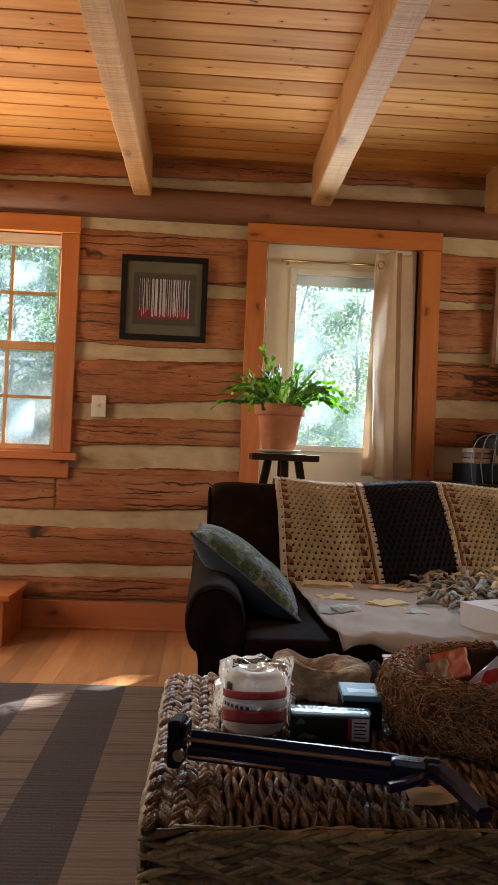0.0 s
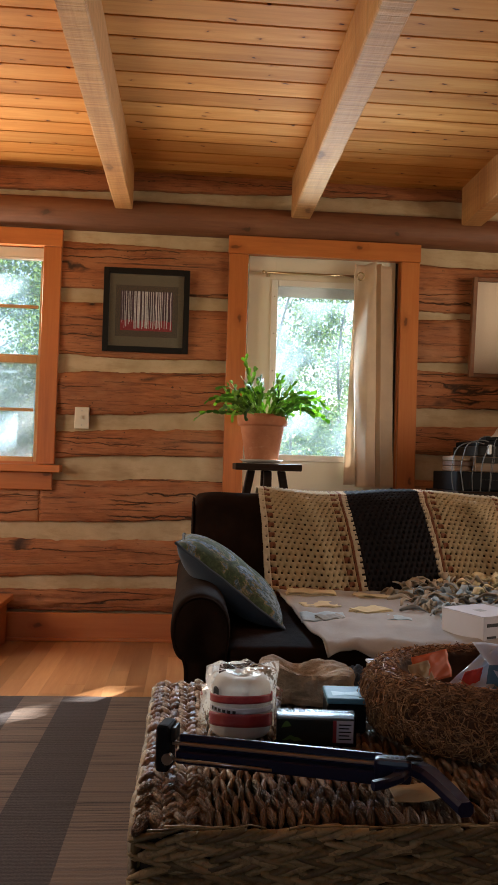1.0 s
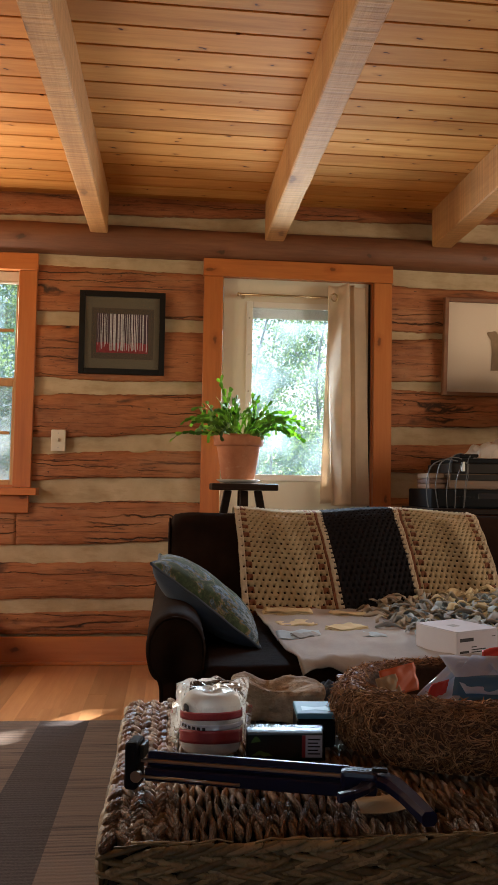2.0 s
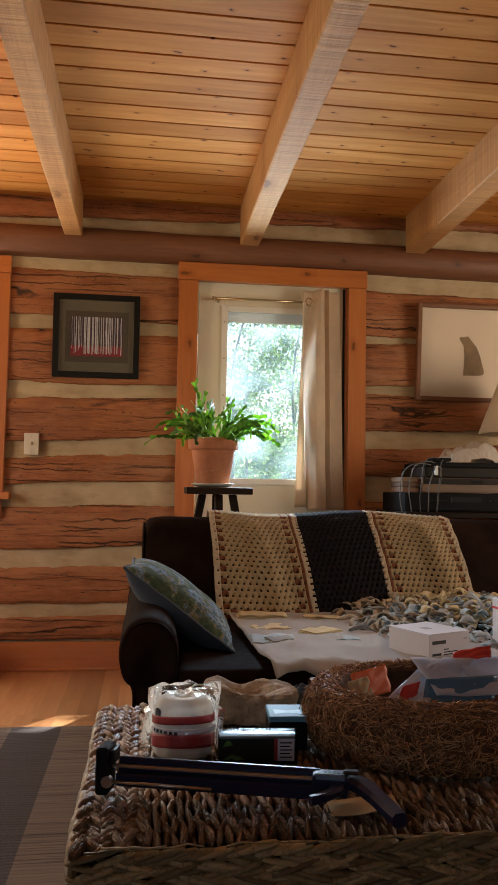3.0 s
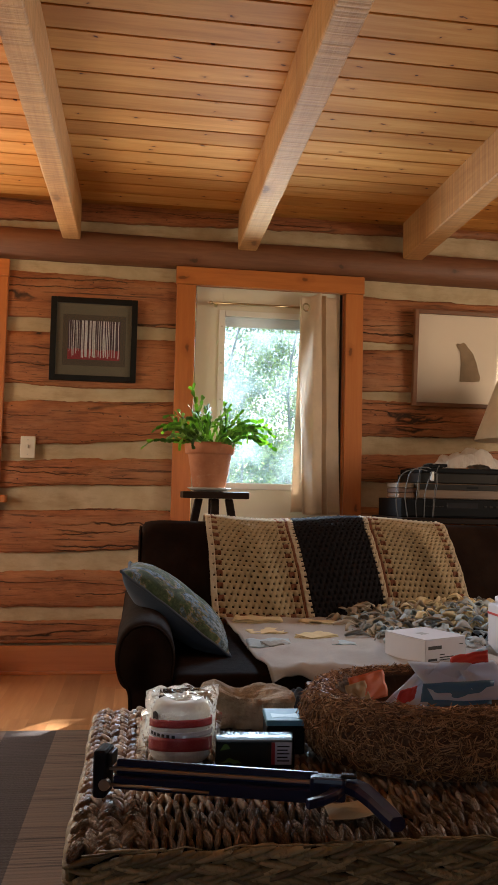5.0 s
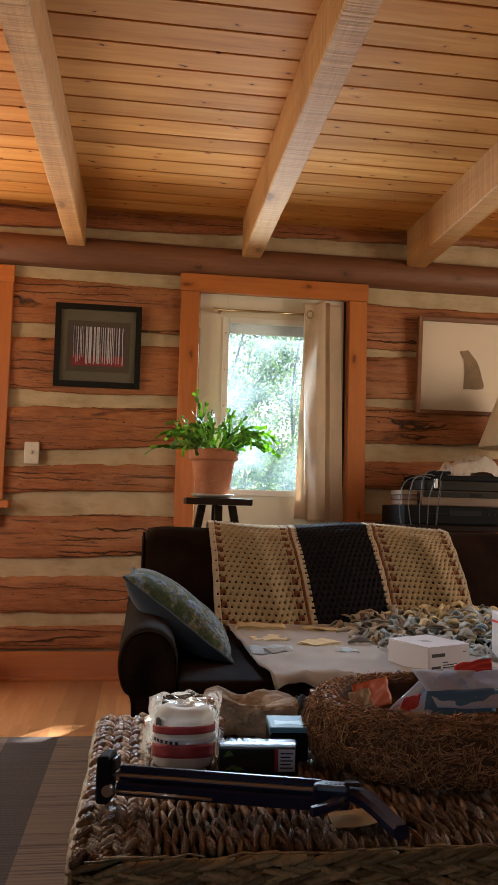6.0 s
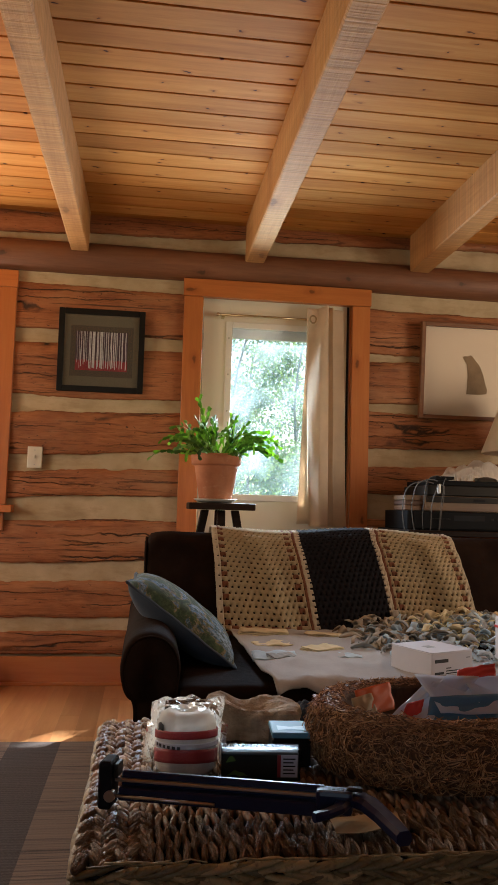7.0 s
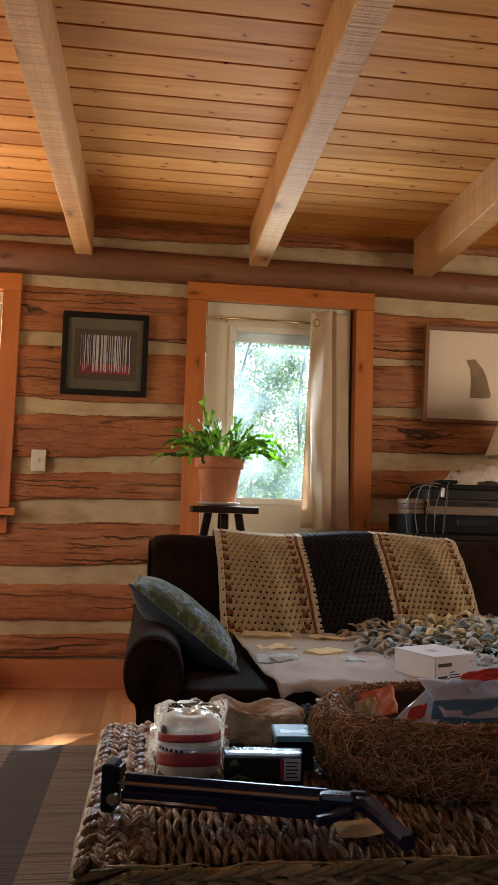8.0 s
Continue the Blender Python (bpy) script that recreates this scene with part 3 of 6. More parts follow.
for lo, hi in (((px0 - 0.022, 3.990, pz0 - 0.022), (px0 + 0.012, 4.001, pz1 + 0.022)), ((px1 - 0.012, 3.990, pz0 - 0.022), (px1 + 0.022, 4.001, pz1 + 0.022)),
               ((px0 + 0.013, 3.990, pz0 - 0.022), (px1 - 0.013, 4.001, pz0 + 0.012)), ((px0 + 0.013, 3.990, pz1 - 0.012), (px1 - 0.013, 4.001, pz1 + 0.022))):
    part("glazing_frame", box(lo, hi, 0.004, 2), M_WHITE, leaf)
for k in range(5):
    for xx in (px0 - 0.006, px1 + 0.006):
        part("screw_cap", lathe([(0.005, 0), (0.005, 0.002), (0.003, 0.003)], 10), M_STEEL, leaf).matrix_local = pose(xx, 3.990, pz0 + 0.06 + k * 0.2, 90)
pane = part("pane", box((px0, 4.015, pz0), (px1, 4.021, pz1)), M_DOORGLASS, leaf)
pane.visible_shadow = False
part("blind", box((px0 + 0.004, 4.024, 1.852), (px1 - 0.004, 4.038, pz1), 0.004, 2), M_WHITE, leaf, "raised white blind")
for xa, xb in ((0.40, 0.68), (0.74, 1.04)):
    for za, zb in ((0.25, 0.79),):
        rim = bmesh.new()
        for w, d in ((0.0, 0.006), (0.03, 0.004)):
            box((xa + w, 4.0 - d, za + w), (xb - w, 4.001, za + w + 0.012), 0.003, bm=rim)
            box((xa + w, 4.0 - d, zb - w - 0.012), (xb - w, 4.001, zb - w), 0.003, bm=rim)
            box((xa + w, 4.0 - d, za + w + 0.0125), (xa + w + 0.012, 4.001, zb - w - 0.0125), 0.003, bm=rim)
            box((xb - w - 0.012, 4.0 - d, za + w + 0.0125), (xb - w, 4.001, zb - w - 0.0125), 0.003, bm=rim)
        part("panel_moulding", rim, M_DOOR, leaf)
for zz in (0.3, 1.05, 1.82):
    part("hinge", tube([(0.311, 3.984, zz - 0.045), (0.311, 3.984, zz + 0.045)], 0.007, 10), M_STEEL, leaf)

# curtain on its rod
M_ROD = plain("brass_rod", (0.50, 0.40, 0.25), 0.3, 1.0, vary=0.05)
rod = thing("curtain_rod", "slim brass curtain rod fixed to the door", "curtain rod")
part("rod", tube([(0.392, 3.945, 1.962), (0.930, 3.945, 1.962)], 0.0062, 12), M_ROD, rod, smooth=True)
for xx in (0.392, 0.930):
    part("finial", tube([(xx - 0.012, 3.945, 1.962), (xx - 0.006, 3.945, 1.962), (xx, 3.945, 1.962), (xx + 0.008, 3.945, 1.962)], [0.006, 0.0105, 0.0105, 0.005], 12), M_ROD, rod, smooth=True)
    part("bracket", box((xx + (0.018 if xx < 0.5 else -0.034), 3.94, 1.95), (xx + (0.034 if xx < 0.5 else -0.018), 3.999, 1.966), 0.002), M_ROD, rod)


def fabric(name, col, thin=0.35, scale=900.0, rough=0.9, bump=0.0006, sheen=0.05):
    """Woven cloth that lets some light through."""
    m = Mat(name, rough)
    v = m.coords()
    c = m.ramp(m.noise(v, 9, 4, 0.6), [(0.3, tuple(x * 0.86 for x in col)), (0.7, col)])
    m.color(c)
    m.p.inputs["Sheen Weight"].default_value = sheen
    m.p.inputs["Specular IOR Level"].default_value = 0.2 if rough > 0.5 else 0.5
    n = m.bump(m.noise(v, scale, 3), bump, 0.6)
    m.bump(m.noise(v, 35, 3), 0.002, 0.5, n)
    if thin:
        tr = m.node("ShaderNodeBsdfTranslucent")
        m.link(c, tr.inputs["Color"])
        mx = m.node("ShaderNodeMixShader", Fac=thin)
        out = m.t.nodes["Material Output"]
        m.link(m.p.outputs[0], mx.inputs[1])
        m.link(tr.outputs[0], mx.inputs[2])
        m.link(mx.outputs[0], out.inputs["Surface"])
    return m.m


M_CURTAIN = fabric("curtain_cloth", (0.86, 0.73, 0.58), 0.5)


def bend(u, knots):
    """Straight runs between (u, value) knots, eased at each end."""
    for (u0, a), (u1, b) in zip(knots, knots[1:]):
        if u <= u1:
            k = (u - u0) / (u1 - u0)
            return a + (b - a) * (0.6 * k + 0.4 * k * k * (3 - 2 * k))
    return knots[-1][1]


def curtain_sheet():
    # one broad front fold with a diagonal crease, two sharp pleats, then cloth lying back on the door
    run = [(0.0, 0.0), (0.10, 0.002), (0.55, 0.104), (0.63, 0.112), (0.66, 0.108), (0.74, 0.140), (0.77, 0.141), (0.80, 0.138), (1.0, 0.205)]
    deep = [(0.0, 3.925), (0.10, 3.898), (0.34, 3.884), (0.55, 3.888), (0.60, 3.900), (0.66, 3.944), (0.74, 3.912), (0.77, 3.916), (0.80, 3.946), (1.0, 3.944)]

    def at(u, v):
        z = 2.022 - 1.185 * v
        x = 0.876 + bend(u, run) * (1.0 + 0.16 * v) + (0.028 * v * v + 0.004 * wob(v * 7, 2)) * max(0.0, 1 - 2.2 * u)
        y = bend(u, deep)
        lap = max(0.0, 1 - abs(u - 0.33) / 0.30)
        crease = u - 0.50 + 0.42 * math.sin(min(v, 0.62) / 0.62 * math.pi * 0.5) if v < 0.62 else u - 0.08 - 0.5 * (v - 0.62)
        y -= 0.042 * lap * math.tanh(crease * 8.0)
        y += 0.012 * math.sin(9.0 * u + 5.5 * v) * max(0.0, 1 - u / 0.6) + 0.006 * wob(u * 3, v * 4.5, 2.0) + 0.003 * wob(u * 8, v * 10, 5.0)
        x += 0.004 * wob(v * 3, u * 2, 7) * v
        return (x, min(y, 3.952), z + 0.005 * wob(u * 6, 1.0) * v + 0.010 * bend(u, [(0, 0), (0.3, -0.3), (0.55, 1.0), (1.0, 0.0)]) * (1 - v))
    return sheet(110, 70, at, 0.0016)


def curtain_return():
    def at(u, v):
        z = 1.86 - 1.015 * v
        return (0.880 - 0.036 * v + (0.075 + 0.02 * v) * u, 3.946 + 0.004 * wob(v * 3, u * 2, 1.0), z + 0.006 * u)
    return sheet(10, 30, at, 0.0016)


curtain = thing("door_curtain", "cream cotton curtain gathered to one side of the door", "curtain")
part("cloth", curtain_sheet(), M_CURTAIN, curtain, smooth=True)
part("back_fold", curtain_return(), M_CURTAIN, curtain, smooth=True)
ring = bmesh.new()
tube([(0.900 + 0.017 * math.cos(a * math.tau / 20), 3.887, 1.950 + 0.020 * math.sin(a * math.tau / 20)) for a in range(21)], 0.0045, 8, ring, False)
part("grommet", ring, M_ROD, curtain, "brass grommet", smooth=True)

# ---- pictures and switch on the log wall ----
M_BLACK = plain("black_frame", (0.012, 0.011, 0.010), 0.4, vary=0.2)
M_BLACK.node_tree.nodes["Principled BSDF"].inputs["Specular IOR Level"].default_value = 0.15
M_MAT = plain("olive_mount", (0.17, 0.145, 0.095), 0.8, vary=0.04)
M_MAT2 = plain("dark_mount", (0.10, 0.08, 0.055), 0.8, vary=0.04)
M_RED = plain("print_red", (0.30, 0.025, 0.035), 0.6, vary=0.5, scale=60)
M_NIGHT = plain("print_dusk", (0.07, 0.04, 0.06), 0.6, vary=0.6, scale=40)
M_TRUNK_P = plain("print_birch", (0.72, 0.68, 0.66), 0.6, vary=0.35, scale=90)


def picture_glass():
    m = Mat("picture_glass", 0.02)
    out = m.t.nodes["Material Output"]
    tr = m.node("ShaderNodeBsdfTransparent")
    gl = m.node("ShaderNodeBsdfGlossy", Roughness=0.015)
    fr = m.node("ShaderNodeFresnel", IOR=1.5)
    mx = m.node("ShaderNodeMixShader")
    m.link(fr.outputs[0], mx.inputs[0])
    m.link(tr.outputs[0], mx.inputs[1])
    m.link(gl.outputs[0], mx.inputs[2])
    m.link(mx.outputs[0], out.inputs["Surface"])
    return m.m


M_PGLASS = picture_glass()


def framed(name, label, x0, x1, z0, z1, yb, w, depth, mat_frame, lean=0.0):
    """A frame of four bars that hangs on the wall, leaning forward at the top; built about its lower edge."""
    t = new(name)
    t.matrix_world = pose(0, yb, z0, lean)
    tagged(t, label, "picture")
    h = z1 - z0
    for lo, hi in (((x0, -depth, 0), (x0 + w, 0, h)), ((x1 - w, -depth, 0), (x1, 0, h)), ((x0 + w, -depth, 0), (x1 - w, -0.001, w)), ((x0 + w, -depth, h - w), (x1 - w, -0.001, h))):
        part("frame_bar", box(lo, hi, 0.002), mat_frame, t)
    part("glass", box((x0 + w, -depth * 0.62, w), (x1 - w, -depth * 0.62 + 0.002, h - w)), M_PGLASS, t).visible_shadow = False
    return t


pic = framed("framed_print", "birch forest print with red ground in a black frame", -0.448, 0.001, 1.512, 1.952, 3.986, 0.030, 0.028, M_BLACK, 2.0)
part("mount", box((-0.42, -0.012, 0.03), (-0.03, -0.006, 0.41)), M_MAT, pic, "olive grey mount")
part("mount", box((-0.385, -0.0125, 0.082), (-0.058, -0.0118, 0.352)), M_MAT2, pic, "darker inner mount")
art = part("print", box((-0.358, -0.0140, 0.114), (-0.087, -0.0128, 0.322)), M_NIGHT, pic, "dusk forest print")
part("red_ground", sheet(30, 1, lambda u, v: (-0.358 + 0.271 * u, -0.0144, 0.114 + v * (0.055 + 0.012 * wob(u * 9, 2)))), M_RED, art)
rng = random.Random(4)
for k in range(26):
    xx = -0.352 + 0.259 * (k + rng.random() * 0.8) / 26
    wd = rng.choice((0.0018, 0.003, 0.0045, 0.007))
    zb = 0.122 + 0.05 * rng.random() * (0.9 if wd < 0.004 else 0.3)
    part("birch_trunk", sheet(1, 6, lambda u, v: (xx + (u - 0.5) * wd + 0.003 * wob(v * 2, k), -0.0150 - 0.0001 * (k % 5), zb + (0.321 - zb) * v)), M_TRUNK_P, art)

M_OAKFR = wood("oak_frame", (0.14, 0.055, 0.022), (0.22, 0.09, 0.036), (0.28, 0.125, 0.05), "x", 0.5, 1.0)
M_PAPER = plain("cream_paper", (0.74, 0.61, 0.47), 0.85, vary=0.03, scale=6)
M_BEARSH = plain("brown_wash", (0.27, 0.18, 0.105), 0.9, vary=0.3, scale=40)
bear = framed("framed_drawing", "cream drawing with a small brown shape in a thin oak frame", 1.520, 2.235, 1.449, 1.985, 3.975, 0.022, 0.036, M_OAKFR, 4.5)
part("paper", box((1.54, -0.010, 0.02), (2.215, -0.005, 0.515)), M_PAPER, bear)


def bear_shape():
    bm = bmesh.new()
    out = [(0.0, 0.0), (0.005, 0.10), (-0.002, 0.165), (-0.022, 0.195), (-0.028, 0.205), (-0.020, 0.213), (0.0, 0.212), (0.018, 0.220), (0.030, 0.212), (0.038, 0.200), (0.075, 0.160), (0.098, 0.105), (0.110, 0.06), (0.122, 0.03), (0.118, 0.006), (0.08, 0.0)]
    bm.faces.new([bm.verts.new((1.795 + x, -0.0125, 0.145 + z)) for x, z in out])
    return bm


part("painted_shape", bear_shape(), M_BEARSH, bear, "plain brown painted shape")

M_PLATE = plain("ivory_plastic", (0.72, 0.68, 0.56), 0.35, vary=0.03)
sw = thing("light_switch", "ivory light switch plate on the log wall", "light switch")
part("plate", box((-0.577, 3.966, 1.099), (-0.502, 3.984, 1.212), 0.004, 2), M_PLATE, sw)
part("toggle", box((-0.5445, 3.954, 1.150), (-0.5345, 3.967, 1.168), 0.002), M_PLATE, sw)
for zz in (1.118, 1.193):
    part("screw", tube([(-0.5395, 3.963, zz), (-0.5395, 3.967, zz)], 0.0035, 8), M_STEEL, sw)

# ---- low pine bench under the window ----
bench = thing("pine_bench", "low orange pine bench against the log wall", "bench")
part("top", box((-1.55, 3.52, 0.215), (-0.845, 3.93, 0.242), 0.006, 2), M_CASING_H, bench)
part("side_panel", box((-0.905, 3.55, 0.0), (-0.875, 3.92, 0.214), 0.003), M_CASING, bench)
part("side_panel", box((-1.52, 3.55, 0.0), (-1.49, 3.92, 0.214), 0.003), M_CASING, bench)
part("front_panel", box((-1.489, 3.56, 0.03), (-0.906, 3.58, 0.214), 0.003), M_CASING_H, bench)

# ---- rug ----


def rug_mat():
    m = Mat("woven_rug", 0.95)
    sep = m.node("ShaderNodeSeparateXYZ")
    m.link(m.coords(), sep.inputs[0])
    jig = m.noise(m.coords((0.0, 300, 1)), 1.0, 2)
    xj = m.node("ShaderNodeMath")
    xj.operation = "MULTIPLY_ADD"
    xj.inputs[1].default_value = 0.010
    m.link(jig, xj.inputs[0])
    m.link(sep.outputs[0], xj.inputs[2])
    pos = m.grey(xj.outputs[0], -1.6, 1.4)
    n = m.node("ShaderNodeValToRGB")
    n.color_ramp.interpolation = "CONSTANT"
    dark, pale = (0.036, 0.030, 0.040, 1), (0.165, 0.122, 0.105, 1)
    edges = [(-1.6, dark), (-1.28, pale), (-1.10, dark), (-0.93, pale), (-0.78, dark), (-0.588, pale), (-0.432, dark), (-0.252, pale), (-0.06, dark), (0.2, pale), (0.4, dark), (0.7, pale)]
    el = n.color_ramp.elements
    while len(el) < len(edges):
        el.new(0.5)
    for e, (x, c) in zip(el, edges):
        e.position, e.color = (x + 1.6) / 3.0, c
    m.link(pos, n.inputs[0])
    rows = m.noise(m.coords((0.6, 60, 1)), 1.0, 3, 0.7)
    c = m.mix(m.grey(rows, 0.35, 0.65, 0.0, 0.42), n.outputs[0], (0.05, 0.047, 0.05))
    bands = m.noise(m.coords((0.25, 17, 1)), 1.0, 2, 0.6)
    c = m.mix(m.grey(bands, 0.60, 0.68, 0.0, 0.55), c, (0.045, 0.04, 0.042))
    # thicker dark weft rows, broken along their length
    weft = m.noise(m.coords((1.6, 75, 1)), 1.0, 4, 0.75)
    gate = m.noise(m.coords((0.7, 11, 1), rot=(0, 0, 0.02)), 1.0, 2, 0.6)
    wm = m.node("ShaderNodeMath")
    wm.operation = "MULTIPLY"
    m.link(m.grey(weft, 0.50, 0.60), wm.inputs[0])
    m.link(m.grey(gate, 0.42, 0.58, 0.10, 0.9), wm.inputs[1])
    c = m.mix(wm.outputs[0], c, (0.022, 0.018, 0.022))
    speck = m.noise(m.coords((160, 420, 1)), 1.0, 2)
    c = m.mix(m.grey(speck, 0.45, 0.75, 0.0, 0.25), c, (0.22, 0.19, 0.165))
    m.color(c)
    wave = m.node("ShaderNodeTexWave", Scale=19.0, Distortion=2.5)
    wave.bands_direction = "Y"
    m.link(m.coords(), wave.inputs["Vector"])
    n1 = m.bump(wave.outputs["Fac"], 0.0012, 0.7)
    m.bump(speck, 0.0015, 0.7, n1)
    return m.m


def rug_sheet():
    def at(u, v):
        return (-1.6 + 3.0 * u, -0.7 + 3.69 * v + 0.006 * wob(u * 5, 2) * (v > 0.99), 0.006 + 0.0012 * wob(u * 12, v * 9, 3))
    return sheet(80, 90, at, 0.006)


rug = part("striped_rug", rug_sheet(), rug_mat(), smooth=True)
tagged(rug, "flat-woven rug with charcoal and beige stripes", "rug")

# ---- sofa ----


def suede():
    m = Mat("brown_suede", 0.85)
    v = m.coords()
    c = m.ramp(m.noise(v, 7, 4, 0.6), [(0.3, (0.009, 0.0044, 0.0028)), (0.7, (0.022, 0.0115, 0.0072))])
    m.color(c)
    m.p.inputs["Sheen Weight"].default_value = 0.0
    m.p.inputs["Specular IOR Level"].default_value = 0.03
    m.p.inputs["Sheen Roughness"].default_value = 0.4
    m.p.inputs["Sheen Tint"].default_value = (0.35, 0.25, 0.2, 1)
    n = m.bump(m.noise(v, 500, 3), 0.0006, 0.6)
    m.bump(m.noise(v, 11, 3), 0.008, 0.5, n)
    return m.m


M_SUEDE = suede()
SEAT = 0.43
sofa = thing("sofa", "dark brown suede sofa with rounded arms", "sofa")


def rounded(pts, times=2):
    """A polyline with its corners cut, and cut again."""
    for _ in range(times):
        q = [pts[0]]
        for a, b in zip(pts, pts[1:]):
            q += [tuple(x * 0.75 + y * 0.25 for x, y in zip(a, b)), tuple(x * 0.25 + y * 0.75 for x, y in zip(a, b))]
        pts = q + [pts[-1]]
    return pts


def soft_box(lo, hi, r, segs=4, sag=0.0, seed=0.0, n=10):
    bm = box(lo, hi, r, segs)
    bmesh.ops.subdivide_edges(bm, edges=[e for e in bm.edges if e.calc_length() > 0.12], cuts=n, use_grid_fill=True)
    for v in bm.verts:
        d = Vector((wob(v.co.x * 3, v.co.y * 3, v.co.z * 3 + seed), wob(v.co.x * 3 + 9, v.co.y * 3, v.co.z * 3 + seed), wob(v.co.x * 3, v.co.y * 3 + 9, v.co.z * 3 + seed)))
        v.co += d * sag
    return bm


def arm_mesh(x0):
    """A rolled arm: full round top, narrower panel beneath, from front to back."""
    bm = bmesh.new()
    prof = [(0.036, 0.02), (0.036, 0.34), (0.034, 0.385), (0.010, 0.397), (-0.005, 0.43), (-0.009, 0.475), (0.001, 0.525), (0.026, 0.560), (0.072, 0.574), (0.120, 0.562), (0.152, 0.525), (0.164, 0.475), (0.160, 0.43), (0.150, 0.39), (0.147, 0.30), (0.147, 0.02)]
    prof = rounded(prof)
    rows = []
    n = 26
    for i in range(n + 1):
        f = i / n
        y = 2.035 + (3.22 - 2.035) * f
        inset = 0.012 if i == 0 else 0.0
        row = []
        for x, z in prof:
            cx, cz = 0.078, 0.42
            row.append(bm.verts.new((x0 + cx + (x - cx) * (1 - inset * 5) + 0.004 * wob(y * 3, z * 3, x0), y + (0.018 if i > 0 else 0.0), max(0.02, cz + (z - cz) * (1 - inset * 3)) + 0.004 * wob(y * 4, x * 6, 4))))
        rows.append(row)
    for r0, r1 in zip(rows, rows[1:]):
        for k in range(len(prof) - 1):
            bm.faces.new((r0[k], r0[k + 1], r1[k + 1], r1[k]))
    bm.faces.new(rows[0][::-1])
    bm.faces.new(rows[-1])
    bmesh.ops.recalc_face_normals(bm, faces=bm.faces)
    return bm


for x0 in (0.0, 2.02):
    a = part("arm", arm_mesh(x0), M_SUEDE, sofa, smooth=True)
    part("piping", tube([(x0 + 0.078 + (x - 0.078) * 0.95, 2.036, z) for x, z in rounded([(0.036, 0.05), (0.036, 0.35), (0.030, 0.392), (0.001, 0.43), (-0.003, 0.475), (0.005, 0.520), (0.030, 0.553), (0.072, 0.566), (0.116, 0.555), (0.148, 0.52), (0.159, 0.47), (0.150, 0.40), (0.147, 0.05)])], 0.0038, 6), M_SUEDE, a, smooth=True)
part("base", soft_box((0.14, 2.07, 0.05), (2.04, 3.2, 0.30), 0.02, 2), M_SUEDE, sofa, smooth=True)
part("seat_cushion", soft_box((0.152, 2.02, 0.29), (1.09, 3.0, SEAT), 0.035, 4, 0.006, 2.0), M_SUEDE, sofa, smooth=True)
part("seat_cushion", soft_box((1.094, 2.02, 0.29), (2.03, 3.0, SEAT), 0.035, 4, 0.006, 5.0), M_SUEDE, sofa, smooth=True)


def back_mesh(x0, x1, seed):
    bm = bmesh.new()
    prof = [(2.93, 0.28), (2.96, 0.45), (3.005, 0.62), (3.045, 0.74), (3.062, 0.776), (3.085, 0.802), (3.12, 0.816), (3.18, 0.816), (3.22, 0.806), (3.25, 0.778), (3.27, 0.72), (3.29, 0.4), (3.29, 0.03), (3.1, 0.03)]
    rows = []
    n = 40
    for i in range(n + 1):
        x = x0 + (x1 - x0) * i / n
        e = min(x - x0, x1 - x)
        pinch = max(0.0, 1 - e / 0.035) ** 2
        row = []
        for y, z in prof:
            yy = y + (3.15 - y) * 0.22 * pinch
            zz = z - (0.03 * pinch if z > 0.6 else 0) - 0.05 * max(0, 1 - e / 0.12) ** 2 * (z > 0.7) * 0.3
            row.append(bm.verts.new((x, yy + 0.006 * wob(x * 3, z * 4, seed), zz + 0.006 * wob(x * 2.5, y * 4, seed + 3))))
        rows.append(row)
    for r0, r1 in zip(rows, rows[1:]):
        for k in range(len(prof)):
            q = (k + 1) % len(prof)
            bm.faces.new((r0[k], r1[k], r1[q], r0[q]))
    bm.faces.new(rows[0])
    bm.faces.new(rows[-1][::-1])
    return bm


bk = part("backrest", back_mesh(0.045, 1.10, 1.0), M_SUEDE, sofa, smooth=True)
part("piping", tube([(0.052, y, z) for y, z in ((2.985, 0.46), (3.03, 0.62), (3.07, 0.75), (3.085, 0.765), (3.12, 0.787), (3.18, 0.789), (3.22, 0.774))], 0.005, 6), M_SUEDE, bk, smooth=True)
part("backrest", back_mesh(1.104, 2.13, 4.0), M_SUEDE, sofa, smooth=True)
for xx in (0.08, 2.1):
    for yy in (2.1, 3.2):
        part("foot", lathe([(0.022, 0.0), (0.028, 0.05)], 14, (xx, yy, 0)), M_BLACK, sofa)

# ---- crochet blanket over the backrest ----
M_YARN_CREAM = fabric("cream_yarn", (0.42, 0.305, 0.165), 0.15, 700, bump=0.002)
M_YARN_EDGE = fabric("pale_yarn", (0.58, 0.46, 0.31), 0.15, 700, bump=0.002)
M_YARN_BROWN = fabric("russet_yarn", (0.19, 0.065, 0.028), 0.1, 700, bump=0.002)
M_YARN_BLACK = fabric("dark_yarn", (0.008, 0.005, 0.0055), 0.0, 700, bump=0.002, sheen=0.0)
BL_PATH = [(0.0, -0.085, -0.425), (0.10, -0.060, -0.355), (0.28, -0.030, -0.20), (0.45, 0.0, -0.085), (0.56, 0.022, -0.030), (0.66, 0.060, 0.004), (0.80, 0.13, 0.010), (0.90, 0.18, -0.025), (1.0, 0.215, -0.10)]


